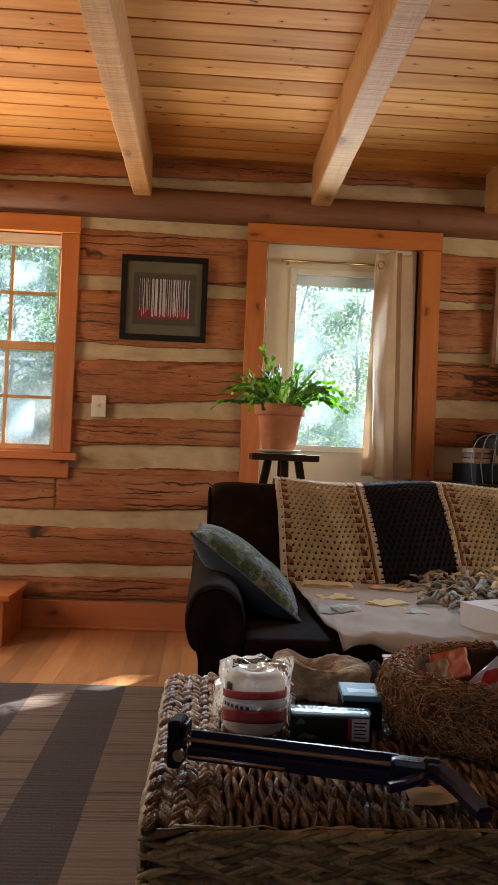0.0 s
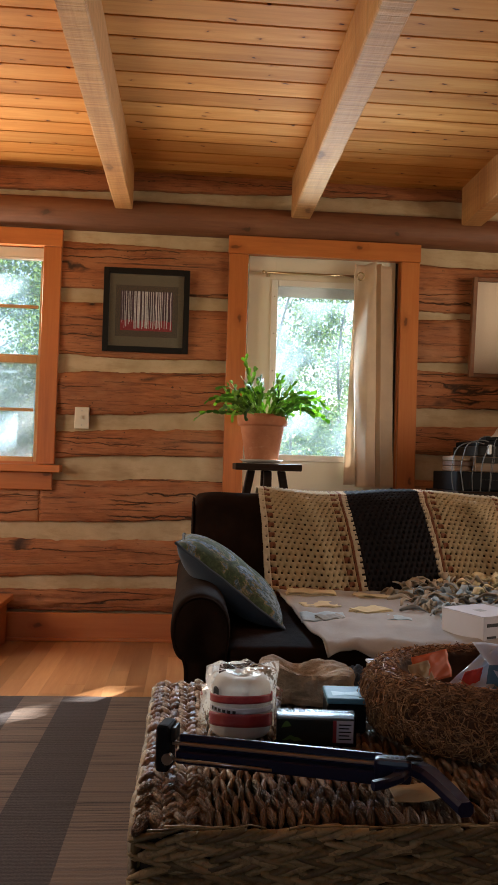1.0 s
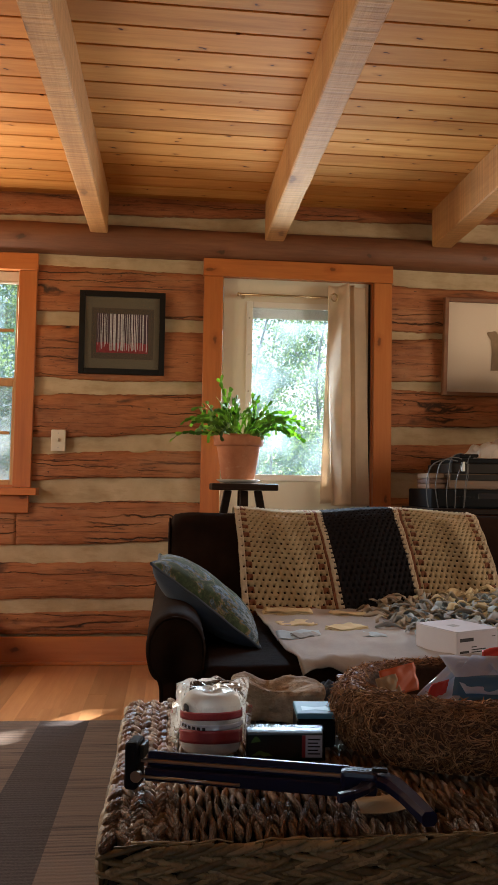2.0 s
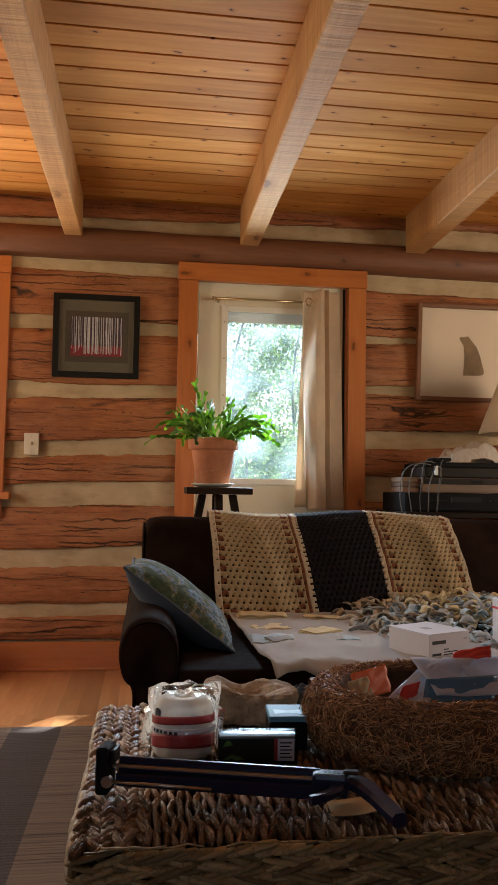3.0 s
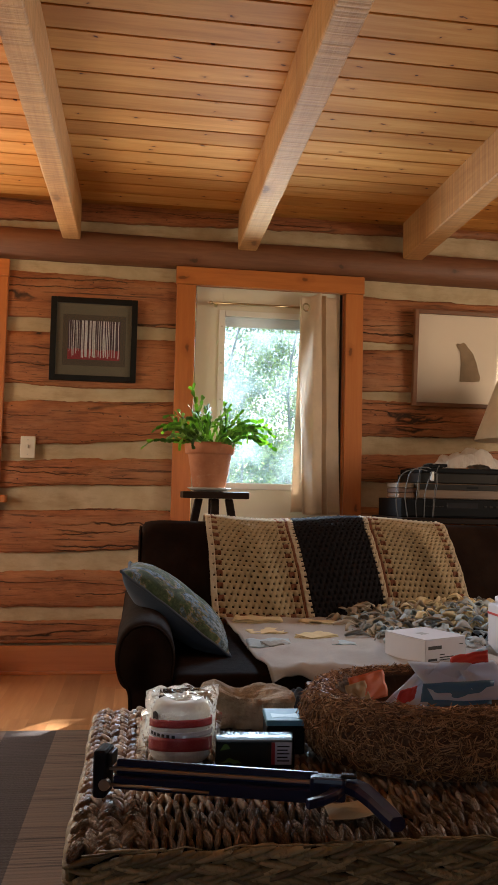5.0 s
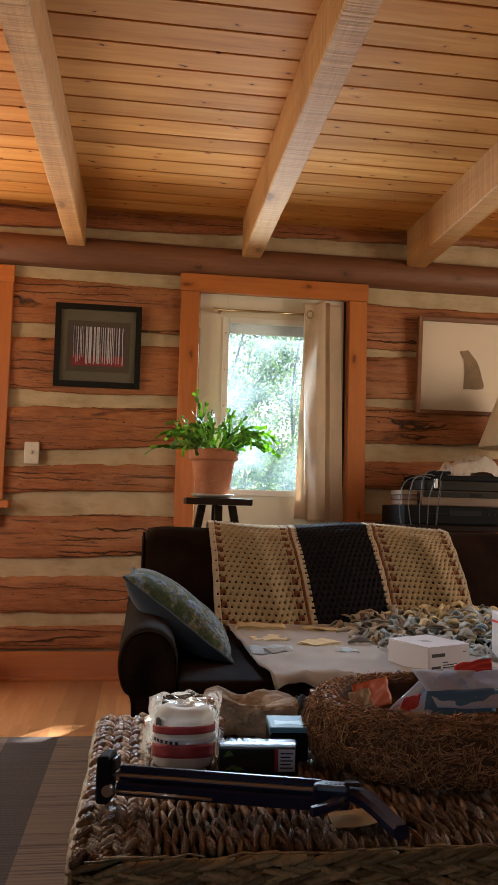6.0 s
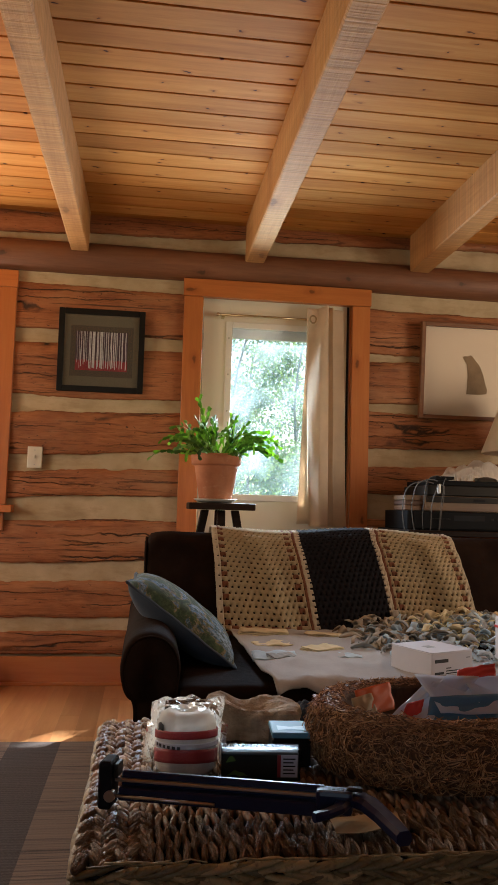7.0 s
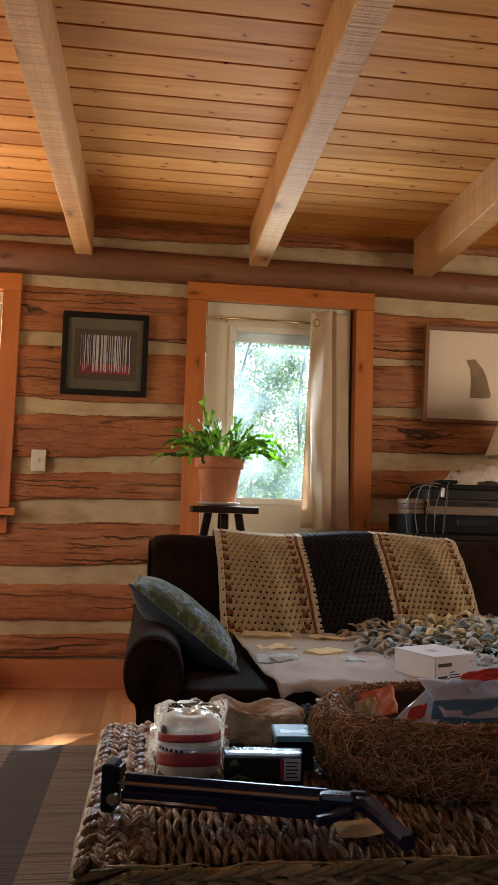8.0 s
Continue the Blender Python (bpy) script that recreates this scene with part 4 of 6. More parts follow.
def blanket_at(u, v):
    """Point of the blanket: u across, v from the front hem over the top to the back hem."""
    for (a, y0, z0), (b, y1, z1) in zip(BL_PATH, BL_PATH[1:]):
        if v <= b or b == 1.0:
            f = (v - a) / (b - a)
            y, z = y0 + (y1 - y0) * f, z0 + (z1 - z0) * f
            break
    low = max(0.0, 1 - v / 0.55)
    x = 0.318 + 1.045 * u + low * (0.045 * (1 - u) * 0.6 + 0.10 * u)
    x += low * 0.02 * math.sin(u * 5) + 0.004 * wob(u * 3, v * 9, 4)
    y = 3.028 + y - low * 0.075 * (1 - u) + 0.03 * max(0.0, v - 0.6) / 0.4
    z = 0.828 + z
    z += 0.012 * math.sin(u * 8.6 + 2.4) * (1 - abs(v - 0.62)) + low * 0.022 * u
    fold = 0.030 * math.exp(-((u - 0.17 - 0.10 * (0.6 - v)) / 0.035) ** 2) * (v < 0.62) + 0.026 * math.exp(-((u - 0.87 - 0.12 * (0.5 - v)) / 0.05) ** 2) * (v < 0.6)
    y -= fold + 0.016 * wob(u * 5, v * 3, 6) * (v < 0.6)
    return Vector((x, y, z))


blanket = thing("crochet_blanket", "cream, russet and black crochet blanket draped over the sofa back", "blanket")

NU, NV, SU, SV = 15, 36, 6, 3


def knit_vertex(sq, i, j):
    """A corner of the crochet net, raised in the middle of a cluster and sunk at the holes."""
    row = j // SV
    u = (sq + i / (NU * SU)) / 3.0
    p = blanket_at(min(0.9999, u), min(0.9999, j / (NV * SV)))
    ph = math.tau * (i + (SU // 2 if row % 2 else 0) - 1.0) / SU
    h = 0.0026 * (1 - math.cos(ph)) * (0.6 + 0.4 * math.cos(math.tau * (j - 2.0) / SV)) + 0.0016 * abs(math.cos(1.5 * ph))
    jit = 0.0012 * wob(i * 0.9, j * 0.9, sq)
    q = blanket_at(min(0.9999, u + 0.003), min(0.9999, j / (NV * SV)))
    r = blanket_at(min(0.9999, u), min(0.9999, j / (NV * SV) + 0.01))
    n = (q - p).cross(r - p)
    n = n.normalized() if n.length > 1e-9 else Vector((0, -1, 0))
    return p + n * h + Vector((jit, 0, jit)), n


def knit_square(sq):
    """The net of one square as faces sorted by yarn colour; the gaps between clusters are left open."""
    out = {"cream": [], "edge": [], "brown": [], "black": []}
    for j in range(NV * SV):
        row = j // SV
        for i in range(NU * SU):
            k = (i + (SU // 2 if row % 2 else 0)) % SU
            col = i // SU
            rim = (sq == 0 and i < SU) or (sq == 2 and i >= (NU - 1) * SU) or row == 0
            if k < 2 and j % SV == 0 and not (rim and row == 0) and not (i < 2 or i > NU * SU - 3):
                continue
            if rim:
                c = "edge"
            elif sq == 1:
                c = "edge" if col == 0 or col == NU - 1 or row == 1 else "black"
                if c == "edge" and (col == 0 and i % SU > 3 and j % SV == 0 or col == NU - 1 and i % SU < 2 and j % SV == 0):
                    c = "black"
            elif (sq == 0 and col == NU - 1) or (sq == 2 and col == 0):
                c = "brown" if (sq == 0 and i % SU > 2) or (sq == 2 and i % SU < 3) else "cream"
            elif (sq == 0 and col == 1) or (sq == 2 and col == NU - 2) or row in (1, 2) or (sq == 0 and col == NU - 2) or (sq == 2 and col == 1):
                c = "brown" if (row + col) % 2 == 0 else "cream"
            else:
                c = "cream"
            out[c].append((i, j))
    return out


for sq in range(3):
    P = {(i, j): knit_vertex(sq, i, j) for i in range(NU * SU + 1) for j in range(NV * SV + 1)}
    s = new("square")
    s.parent = blanket
    for key, cells in knit_square(sq).items():
        if not cells:
            continue
        mat = {"cream": M_YARN_CREAM, "edge": M_YARN_EDGE, "brown": M_YARN_BROWN, "black": M_YARN_BLACK}[key]
        ids, V, F = {}, [], []
        have = set(cells)
        for i, j in cells:
            quad = ((i, j), (i + 1, j), (i + 1, j + 1), (i, j + 1))
            for c in quad:
                if c not in ids:
                    ids[c] = len(V)
                    p, n = P[c]
                    V += [p, p - n * 0.0045]
            a, b, c, d = (ids[q] for q in quad)
            F += [(a, b, c, d), (a + 1, d + 1, c + 1, b + 1)]
            for (dx, dy), (m0, m1) in zip(((0, -1), (1, 0), (0, 1), (-1, 0)), ((a, b), (b, c), (c, d), (d, a))):
                if (i + dx, j + dy) not in have:
                    F.append((m1, m0, m0 + 1, m1 + 1))
        me = mesh_from("stitches", V, F)
        me.materials.append(mat)
        ob = new("stitches", me)
        ob.parent = s
        ob["kind"] = "stuff"
        ob["label"] = key.replace("edge", "pale") + " crochet stitches"

# ---- cushion ----


def cushion_print():
    """Tapestry print: blue sky, cream path, green firs, in soft patches."""
    m = Mat("tapestry_print", 0.9)
    v = m.coords()
    base = m.ramp(m.noise(v, 9, 4, 0.62, 1.2), [(0.38, (0.025, 0.05, 0.018)), (0.47, (0.07, 0.10, 0.04)), (0.505, (0.24, 0.18, 0.095)), (0.54, (0.07, 0.15, 0.23)), (0.62, (0.22, 0.27, 0.31))])
    c = m.mix(m.grey(m.noise(m.coords((1, 1, 0.4)), 70, 4, 0.7), 0.42, 0.60, 0, 0.85), base, (0.02, 0.035, 0.015))
    m.color(c)
    n = m.bump(m.noise(v, 700, 2), 0.001, 0.7)
    m.bump(m.noise(v, 25, 3), 0.004, 0.4, n)
    return m.m


M_CUSHBACK = fabric("slate_cotton", (0.075, 0.095, 0.12), 0.0)


def cushion_half(sign, a, th):
    def at(u, v):
        x, y = 2 * u - 1, 2 * v - 1
        k = (1 - abs(x) ** 2.6) * (1 - abs(y) ** 2.6)
        h = th * max(0.0, k) ** 0.55
        pull = 1 - 0.07 * (1 - abs(x * y)) * max(abs(x), abs(y)) ** 4
        return (x * a * pull, y * a * pull, sign * h + 0.004 * wob(x * 3, y * 3, 2))
    return sheet(26, 26, at)


cushion = new("throw_cushion")
ux = Vector((0.80, -0.05, -0.60)).normalized()
vy = Vector((0.06, 0.99, -0.03))
vy = (vy - ux * vy.dot(ux)).normalized()
nz = ux.cross(vy)
cushion.matrix_world = frame_at((0.178, 2.50, 0.553), ux, vy, nz)
tagged(cushion, "tapestry cushion with a landscape print leaning on the sofa arm", "cushion")
part("front_cover", cushion_half(1, 0.215, 0.070), cushion_print(), cushion, "blue and green landscape print", smooth=True)
part("back_cover", cushion_half(-1, 0.215, 0.080), M_CUSHBACK, cushion, "slate blue cotton", smooth=True)
edge = []
for k in range(81):
    s = k / 80 * 4
    side, f = int(s) % 4, (s % 1) * 2 - 1
    x, y = ((f, -1), (1, f), (-f, 1), (-1, -f))[side]
    pull = 1 - 0.07 * (1 - abs(x * y)) * max(abs(x), abs(y)) ** 4
    edge.append((x * 0.215 * pull, y * 0.215 * pull, 0.004 * wob(x * 3, y * 3, 2)))
part("piping", tube(edge, 0.005, 6, caps=False), M_CUSHBACK, cushion, smooth=True)

# ---- cloth, scraps and boxes on the seat ----
M_FLANNEL = fabric("cream_flannel", (0.38, 0.35, 0.325), 0.0)
M_SCRAP = {"cream": fabric("scrap_cream", (0.72, 0.60, 0.36), 0.1), "grey": fabric("scrap_grey", (0.36, 0.37, 0.36), 0.1),
           "blue": fabric("scrap_blue", (0.46, 0.56, 0.62), 0.1), "tan": fabric("scrap_tan", (0.42, 0.35, 0.26), 0.1)}


def cloth_sheet():
    def at(u, v):
        # u across the seat, v from the back hem to the front hem
        x = 0.385 + u * (0.83 - 0.05 * v) + 0.02 * v * (1 - u)
        y = 2.895 - v * (0.935 - 0.04 * math.sin(u * 9)) + 0.030 * wob(u * 7, 2, 3) * v
        if u < 0.14 and v > 0.86:
            f = (v - 0.86) / 0.14 * (0.14 - u) / 0.14
            y += 0.03 * f
            x += 0.02 * f
        z = SEAT + 0.019 + 0.008 * wob(u * 7, v * 6, 1) + 0.016 * max(0, wob(u * 11, v * 5, 8)) * v + 0.008 * max(0, wob(u * 19 + v * 6, v * 4, 3))
        over = max(0.0, 2.030 - y)
        z -= over * 0.9
        return (x, y, z)
    return sheet(60, 50, at, 0.004)


cloth = thing("flannel_sheet", "cream flannel sheet spread over the sofa seat", "cloth")
part("cloth", cloth_sheet(), M_FLANNEL, cloth, smooth=True)
part("hem", tube([(0.44 + 0.66 * k / 30, 2.075 + 0.03 * wob(k * 0.3, 4), SEAT + 0.0125 + 0.004 * wob(k * 0.4, 2)) for k in range(31)], 0.0022, 5), M_FLANNEL, cloth, smooth=True)


def ribbon(rng, cx, cy, cz, length, width, curl):
    """A limp strip of cloth, curved and twisted, with a thickness."""
    a = rng.uniform(0, math.tau)
    bend = rng.uniform(-1.5, 1.5)
    lift = rng.uniform(0.0, 0.024)
    roll = rng.uniform(-1.4, 1.4)
    n = 9
    pts = []
    x, y = cx, cy
    for i in range(n + 1):
        t = i / n
        ang = a + bend * (t - 0.5)
        z = cz + lift * math.sin(t * math.pi * curl) * 0.9 + 0.006 * wob(cx * 30 + t * 3, cy * 30)
        pts.append((Vector((x, y, z)), ang, roll * math.sin(t * 3 + a)))
        x += math.cos(ang) * length / n
        y += math.sin(ang) * length / n
    V, F = [], []
    for p, ang, ro in pts:
        side = Vector((-math.sin(ang) * math.cos(ro), math.cos(ang) * math.cos(ro), math.sin(ro))) * width / 2
        up = Vector((0, 0, 0.0022))
        V += [p - side + up, p + side + up, p + side - up, p - side - up]
    for i in range(n):
        q = i * 4
        for k in range(4):
            F.append((q + k, q + (k + 1) % 4, q + 4 + (k + 1) % 4, q + 4 + k))
    F += [(3, 2, 1, 0), (n * 4, n * 4 + 1, n * 4 + 2, n * 4 + 3)]
    return V, F


rng = random.Random(11)
scraps = thing("fabric_scraps", "heap of cut cotton strips in grey, blue and cream on the sofa seat", "fabric scraps", kind="stuff")
for key in M_SCRAP:
    V, F = [], []
    for k in range({"cream": 300, "grey": 210, "blue": 240, "tan": 100}[key]):
        for _ in range(30):
            cx, cy = rng.uniform(0.80, 1.85), rng.uniform(2.18, 3.0)
            if key == "cream" and not (cx > 1.05 and cy > 2.5):
                continue
            if key == "blue" and cy > 2.88:
                continue
            if key == "tan" and not (cx < 1.12 and cy > 2.45):
                continue
            if cx < 0.80 + (2.98 - cy) * 0.05 + 0.12 * (cy > 2.9) or (cx > 0.74 and cx < 1.10 and cy < 2.36) and not (key == "blue" and cx < 0.9 and cy > 2.2):
                continue
            break
        heap = 0.085 * max(0.0, 1 - ((cx - 1.32) / 0.55) ** 2) * max(0.0, 1 - ((cy - 2.75) / 0.52) ** 2)
        cz = SEAT + 0.018 + heap * rng.uniform(0.1, 1.0)
        v, f = ribbon(rng, cx, cy, cz, rng.uniform(0.04, 0.10), rng.uniform(0.012, 0.026), rng.choice((1, 1, 2)))
        F += [tuple(i + len(V) for i in q) for q in f]
        V += v
    me = mesh_from("strips", V, F)
    me.materials.append(M_SCRAP[key])
    ob = new("strips", me)
    ob.parent = scraps
    ob["label"] = key + " cotton strips"


def folded(x, y, w, d, layers, mat, turn, label, name="folded_cloth"):
    t = thing(name, label, "cloth", (x, y, SEAT + 0.016), turn=turn)
    for k in range(layers):
        s = 1 - 0.04 * k
        part("layer", sheet(12, 8, lambda u, v: ((u - 0.5) * w * s + 0.004 * wob(k, 2), (v - 0.5) * d * s, 0.004 + k * 0.0055 + 0.006 * wob(u * 4, v * 3, k + x * 9)), 0.004), mat, t, smooth=True)
    return t


folded(0.505, 2.80, 0.20, 0.10, 4, M_SCRAP["cream"], -6, "stack of folded cream flannel pieces on the sheet")
folded(0.50, 2.58, 0.14, 0.08, 2, M_SCRAP["cream"], 8, "small folded cream cloth on the sheet")
folded(0.475, 2.36, 0.15, 0.14, 2, M_SCRAP["blue"], -4, "pale blue folded cloth on the sheet")
folded(0.49, 2.33, 0.08, 0.07, 3, M_SCRAP["grey"], 20, "crumpled grey cloth on the sheet")
folded(0.66, 2.48, 0.13, 0.09, 3, M_SCRAP["cream"], 30, "cream cloth scrap on the sheet")
folded(0.73, 2.36, 0.09, 0.07, 2, M_SCRAP["blue"], -15, "pale blue cloth scrap on the sheet")
folded(0.74, 2.75, 0.18, 0.06, 3, M_SCRAP["cream"], -28, "narrow folded cream cloth on the sheet")

M_CARTON = plain("white_carton", (0.55, 0.54, 0.58), 0.6, vary=0.03)
M_INK = plain("black_ink", (0.02, 0.02, 0.022), 0.6)
carton = new("white_carton")
ax_l, ax_r = Vector((-0.064, 0.160, 0)), Vector((0.152, 0.068, 0))
carton.matrix_world = frame_at((0.878, 2.032, SEAT + 0.012), ax_r.normalized(), Vector((-ax_r.y, ax_r.x, 0)).normalized(), Vector((0, 0, 1)))
tagged(carton, "small white cardboard box with dark print on the sofa seat", "box")
part("body", box((0, 0, 0), (0.166, 0.172, 0.078), 0.0015), M_CARTON, carton)
part("lid", box((-0.0005, 0.0, 0.0785), (0.1665, 0.1725, 0.0805), 0.0006), M_CARTON, carton)
for lo, hi in (((0.012, 0.050), (0.066, 0.060)), ((0.012, 0.017), (0.048, 0.024)), ((0.058, 0.032), (0.078, 0.035)), ((0.058, 0.024), (0.115, 0.027)), ((0.058, 0.017), (0.105, 0.020)), ((0.14, 0.058), (0.155, 0.060))):
    part("print", box((lo[0], -0.0006, lo[1]), (hi[0], 0.0004, hi[1])), M_INK, carton, "dark printed bar")
part("print", box((0.055, 0.07, 0.0806), (0.085, 0.10, 0.0810)), M_SCRAP["grey"], carton, "grey printed mark")

bottle = thing("white_tub", "white cardboard tub with a red band on the sofa seat", "tub", (1.245, 2.2, SEAT + 0.012))
M_REDBAND = plain("red_print", (0.50, 0.04, 0.035), 0.5)
part("body", box((-0.075, -0.05, 0), (0.075, 0.05, 0.16), 0.006, 2), M_CARTON, bottle)
part("top", box((-0.06, -0.04, 0.1605), (0.06, 0.04, 0.185), 0.012, 2), M_CARTON, bottle)
part("band", box((-0.0757, -0.0507, 0.125), (0.0757, 0.0507, 0.132)), M_REDBAND, bottle, "red band")
part("print", box((-0.06, -0.0508, 0.08), (0.0, -0.0495, 0.11)), M_INK, bottle)
part("print", box((-0.06, -0.0508, 0.03), (0.04, -0.0495, 0.04)), M_REDBAND, bottle)

# ---- stool, pot and plant in front of the door ----
M_STOOL = wood("dark_stool_wood", (0.012, 0.006, 0.004), (0.025, 0.013, 0.008), (0.04, 0.021, 0.013), "x", 0.45, 1.0)
M_STOOL.node_tree.nodes["Principled BSDF"].inputs["Specular IOR Level"].default_value = 0.12
stool = thing("wooden_stool", "dark wooden stool with splayed legs by the door", "stool", (0.395, 3.56, 0))
part("seat", box((-0.155, -0.13, 0.912), (0.155, 0.13, 0.944), 0.006, 2), M_STOOL, stool)
for sx, sy in ((-1, 0), (1, 0), (0, -1), (0, 1)):
    leg = bmesh.new()
    box((-0.019, -0.019, 0.0), (0.019, 0.019, 0.911), 0.004, bm=leg)
    for v in leg.verts:
        f = 1 - v.co.z / 0.911
        v.co.x += sx * (0.072 + 0.17 * f)
        v.co.y += sy * (0.060 + 0.15 * f)
    part("leg", leg, M_STOOL, stool)
part("stretcher", box((-0.165, -0.012, 0.30), (0.165, 0.012, 0.335), 0.003), M_STOOL, stool)
part("stretcher", box((-0.012, -0.13, 0.42), (0.012, 0.13, 0.455), 0.003), M_STOOL, stool)


def terracotta():
    m = Mat("terracotta", 0.8)
    v = m.coords()
    c = m.ramp(m.noise(v, 9, 5, 0.65), [(0.3, (0.34, 0.115, 0.05)), (0.7, (0.50, 0.20, 0.095))])
    c = m.mix(m.grey(m.noise(m.coords((1, 1, 2)), 30, 4), 0.58, 0.8, 0, 0.5), c, (0.55, 0.32, 0.2))
    m.color(c)
    m.bump(m.noise(v, 160, 4), 0.001, 0.6)
    return m.m


M_TERRA = terracotta()
M_SOIL = plain("potting_soil", (0.03, 0.02, 0.013), 0.95, vary=0.4, scale=90, bump=0.004, bscale=90)
PX, PY, PZ = 0.370, 3.55, 0.945
saucer = part("saucer", lathe([(0.06, 0), (0.085, 0.004), (0.105, 0.016), (0.102, 0.018), (0.08, 0.009), (0.0001, 0.008)], 36, (PX, PY, PZ)), plain("grey_glaze", (0.36, 0.33, 0.28), 0.4), smooth=True)
tagged(saucer, "grey glazed saucer under the plant pot", "saucer")
pot = thing("potted_plant", "green holiday cactus in a terracotta pot on the stool", "potted plant", (PX, PY, PZ + 0.010))
part("pot", lathe([(0.072, 0.0), (0.078, 0.006), (0.104, 0.162), (0.106, 0.166), (0.115, 0.168), (0.119, 0.173), (0.122, 0.214), (0.118, 0.221), (0.110, 0.221), (0.106, 0.212), (0.100, 0.17), (0.0001, 0.17)], 44), M_TERRA, pot, "terracotta pot with a thick rim", smooth=True)
part("soil", lathe([(0.102, 0.17), (0.102, 0.192), (0.06, 0.20), (0.0001, 0.203)], 28), M_SOIL, pot)


def leaf_mat(name, dark, light, thru=0.45):
    m = Mat(name, 0.38)
    geo = m.node("ShaderNodeNewGeometry")
    info = m.node("ShaderNodeObjectInfo")
    s = m.node("ShaderNodeMath")
    s.operation = "ADD"
    m.link(geo.outputs["Random Per Island"], s.inputs[0])
    m.link(info.outputs["Random"], s.inputs[1])
    f = m.node("ShaderNodeMath")
    f.operation = "FRACT"
    m.link(s.outputs[0], f.inputs[0])
    c = m.ramp(f.outputs[0], [(0.0, dark), (1.0, light)])
    c = m.mix(m.grey(m.noise(m.coords(), 120, 3), 0.4, 0.7, 0, 0.3), c, dark)
    m.color(c)
    tr = m.node("ShaderNodeBsdfTranslucent")
    m.link(m.mix(1.0, c, (1.4, 1.6, 0.9), "MULTIPLY"), tr.inputs["Color"])
    mx = m.node("ShaderNodeMixShader", Fac=thru)
    m.link(m.p.outputs[0], mx.inputs[1])
    m.link(tr.outputs[0], mx.inputs[2])
    m.link(mx.outputs[0], m.t.nodes["Material Output"].inputs["Surface"])
    return m.m


M_CACTUS = leaf_mat("cactus_green", (0.05, 0.105, 0.025), (0.30, 0.43, 0.11), 0.6)


def segment_shape():
    """One flat, toothed segment of the stem, from z 0 to z 1."""
    out = [(0.0, 0.10), (0.12, 0.27), (0.30, 0.40), (0.42, 0.36), (0.55, 0.48), (0.72, 0.44), (0.84, 0.46), (0.94, 0.30), (1.0, 0.06)]
    V, F = [], []
    for z, w in out:
        V += [(-w, 0, z), (0, 0.10, z), (w, 0, z), (0, -0.10, z)]
    for i in range(len(out) - 1):
        q = i * 4
        for k in range(4):
            F.append((q + k, q + (k + 1) % 4, q + 4 + (k + 1) % 4, q + 4 + k))
    F += [(3, 2, 1, 0), tuple(range(len(V) - 4, len(V)))]
    return np.array(V), F


SEG = segment_shape()
rng = random.Random(21)
for k in range(88):
    kind_s = "side" if k < 36 else "free" if k < 70 else "tall" if k < 82 else "hang"
    a = rng.uniform(0, math.tau)
    if kind_s == "side":
        a = (math.pi if k % 2 else 0.0) + rng.uniform(-0.65, 0.65)
    up = {"side": rng.uniform(0.50, 1.15), "free": rng.uniform(0.8, 1.4), "tall": rng.uniform(1.15, 1.5), "hang": 0.3}[kind_s]
    n = {"side": rng.randint(6, 10), "free": rng.randint(4, 8), "tall": rng.randint(7, 9), "hang": rng.randint(4, 6)}[kind_s]
    if kind_s == "hang":
        a = -1.5 + rng.uniform(-0.5, 0.7)
    d = Vector((math.cos(a) * math.cos(up), math.sin(a) * math.cos(up) * 0.8, math.sin(up)))
    r0 = rng.uniform(0.01, 0.07) if kind_s != "hang" else 0.098
    p = Vector((math.cos(a) * r0, math.sin(a) * r0, 0.195 if kind_s != "hang" else 0.215))
    droop = {"side": rng.uniform(0.10, 0.24), "free": rng.uniform(0.06, 0.24), "tall": rng.uniform(0.0, 0.10), "hang": 0.40}[kind_s]
    poses = []
    tw = rng.uniform(0, math.pi)
    for s in range(n):
        L = rng.uniform(0.026, 0.038) * (1.0 if s else 1.4)
        bend = droop * (0.15 + max(0, s - 2) * 0.55)
        d = (d + Vector((rng.uniform(-0.36, 0.36), rng.uniform(-0.36, 0.36), rng.uniform(-0.2, 0.24) - bend))).normalized()
        side = d.cross(Vector((math.cos(tw), math.sin(tw), 0.3))).normalized()
        tw += rng.uniform(-0.7, 0.7)
        nn = side.cross(d)
        w = rng.uniform(0.015, 0.021) * (0.5 if s == 0 else 1)
        poses.append(frame_at(p, side * w, nn * w * 0.6, d * L))
        p = p + d * L * 0.95
        p.z = max(p.z, 0.03)
        if s >= 2 and rng.random() < 0.42:
            d2 = (d + Vector((rng.uniform(-0.9, 0.9), rng.uniform(-0.9, 0.9), rng.uniform(-0.3, 0.5)))).normalized()
            s2 = d2.cross(nn).normalized()
            poses.append(frame_at(p, s2 * w, s2.cross(d2) * w * 0.6, d2 * L))
    stack("stem", SEG, poses, M_CACTUS, pot, smooth=False)

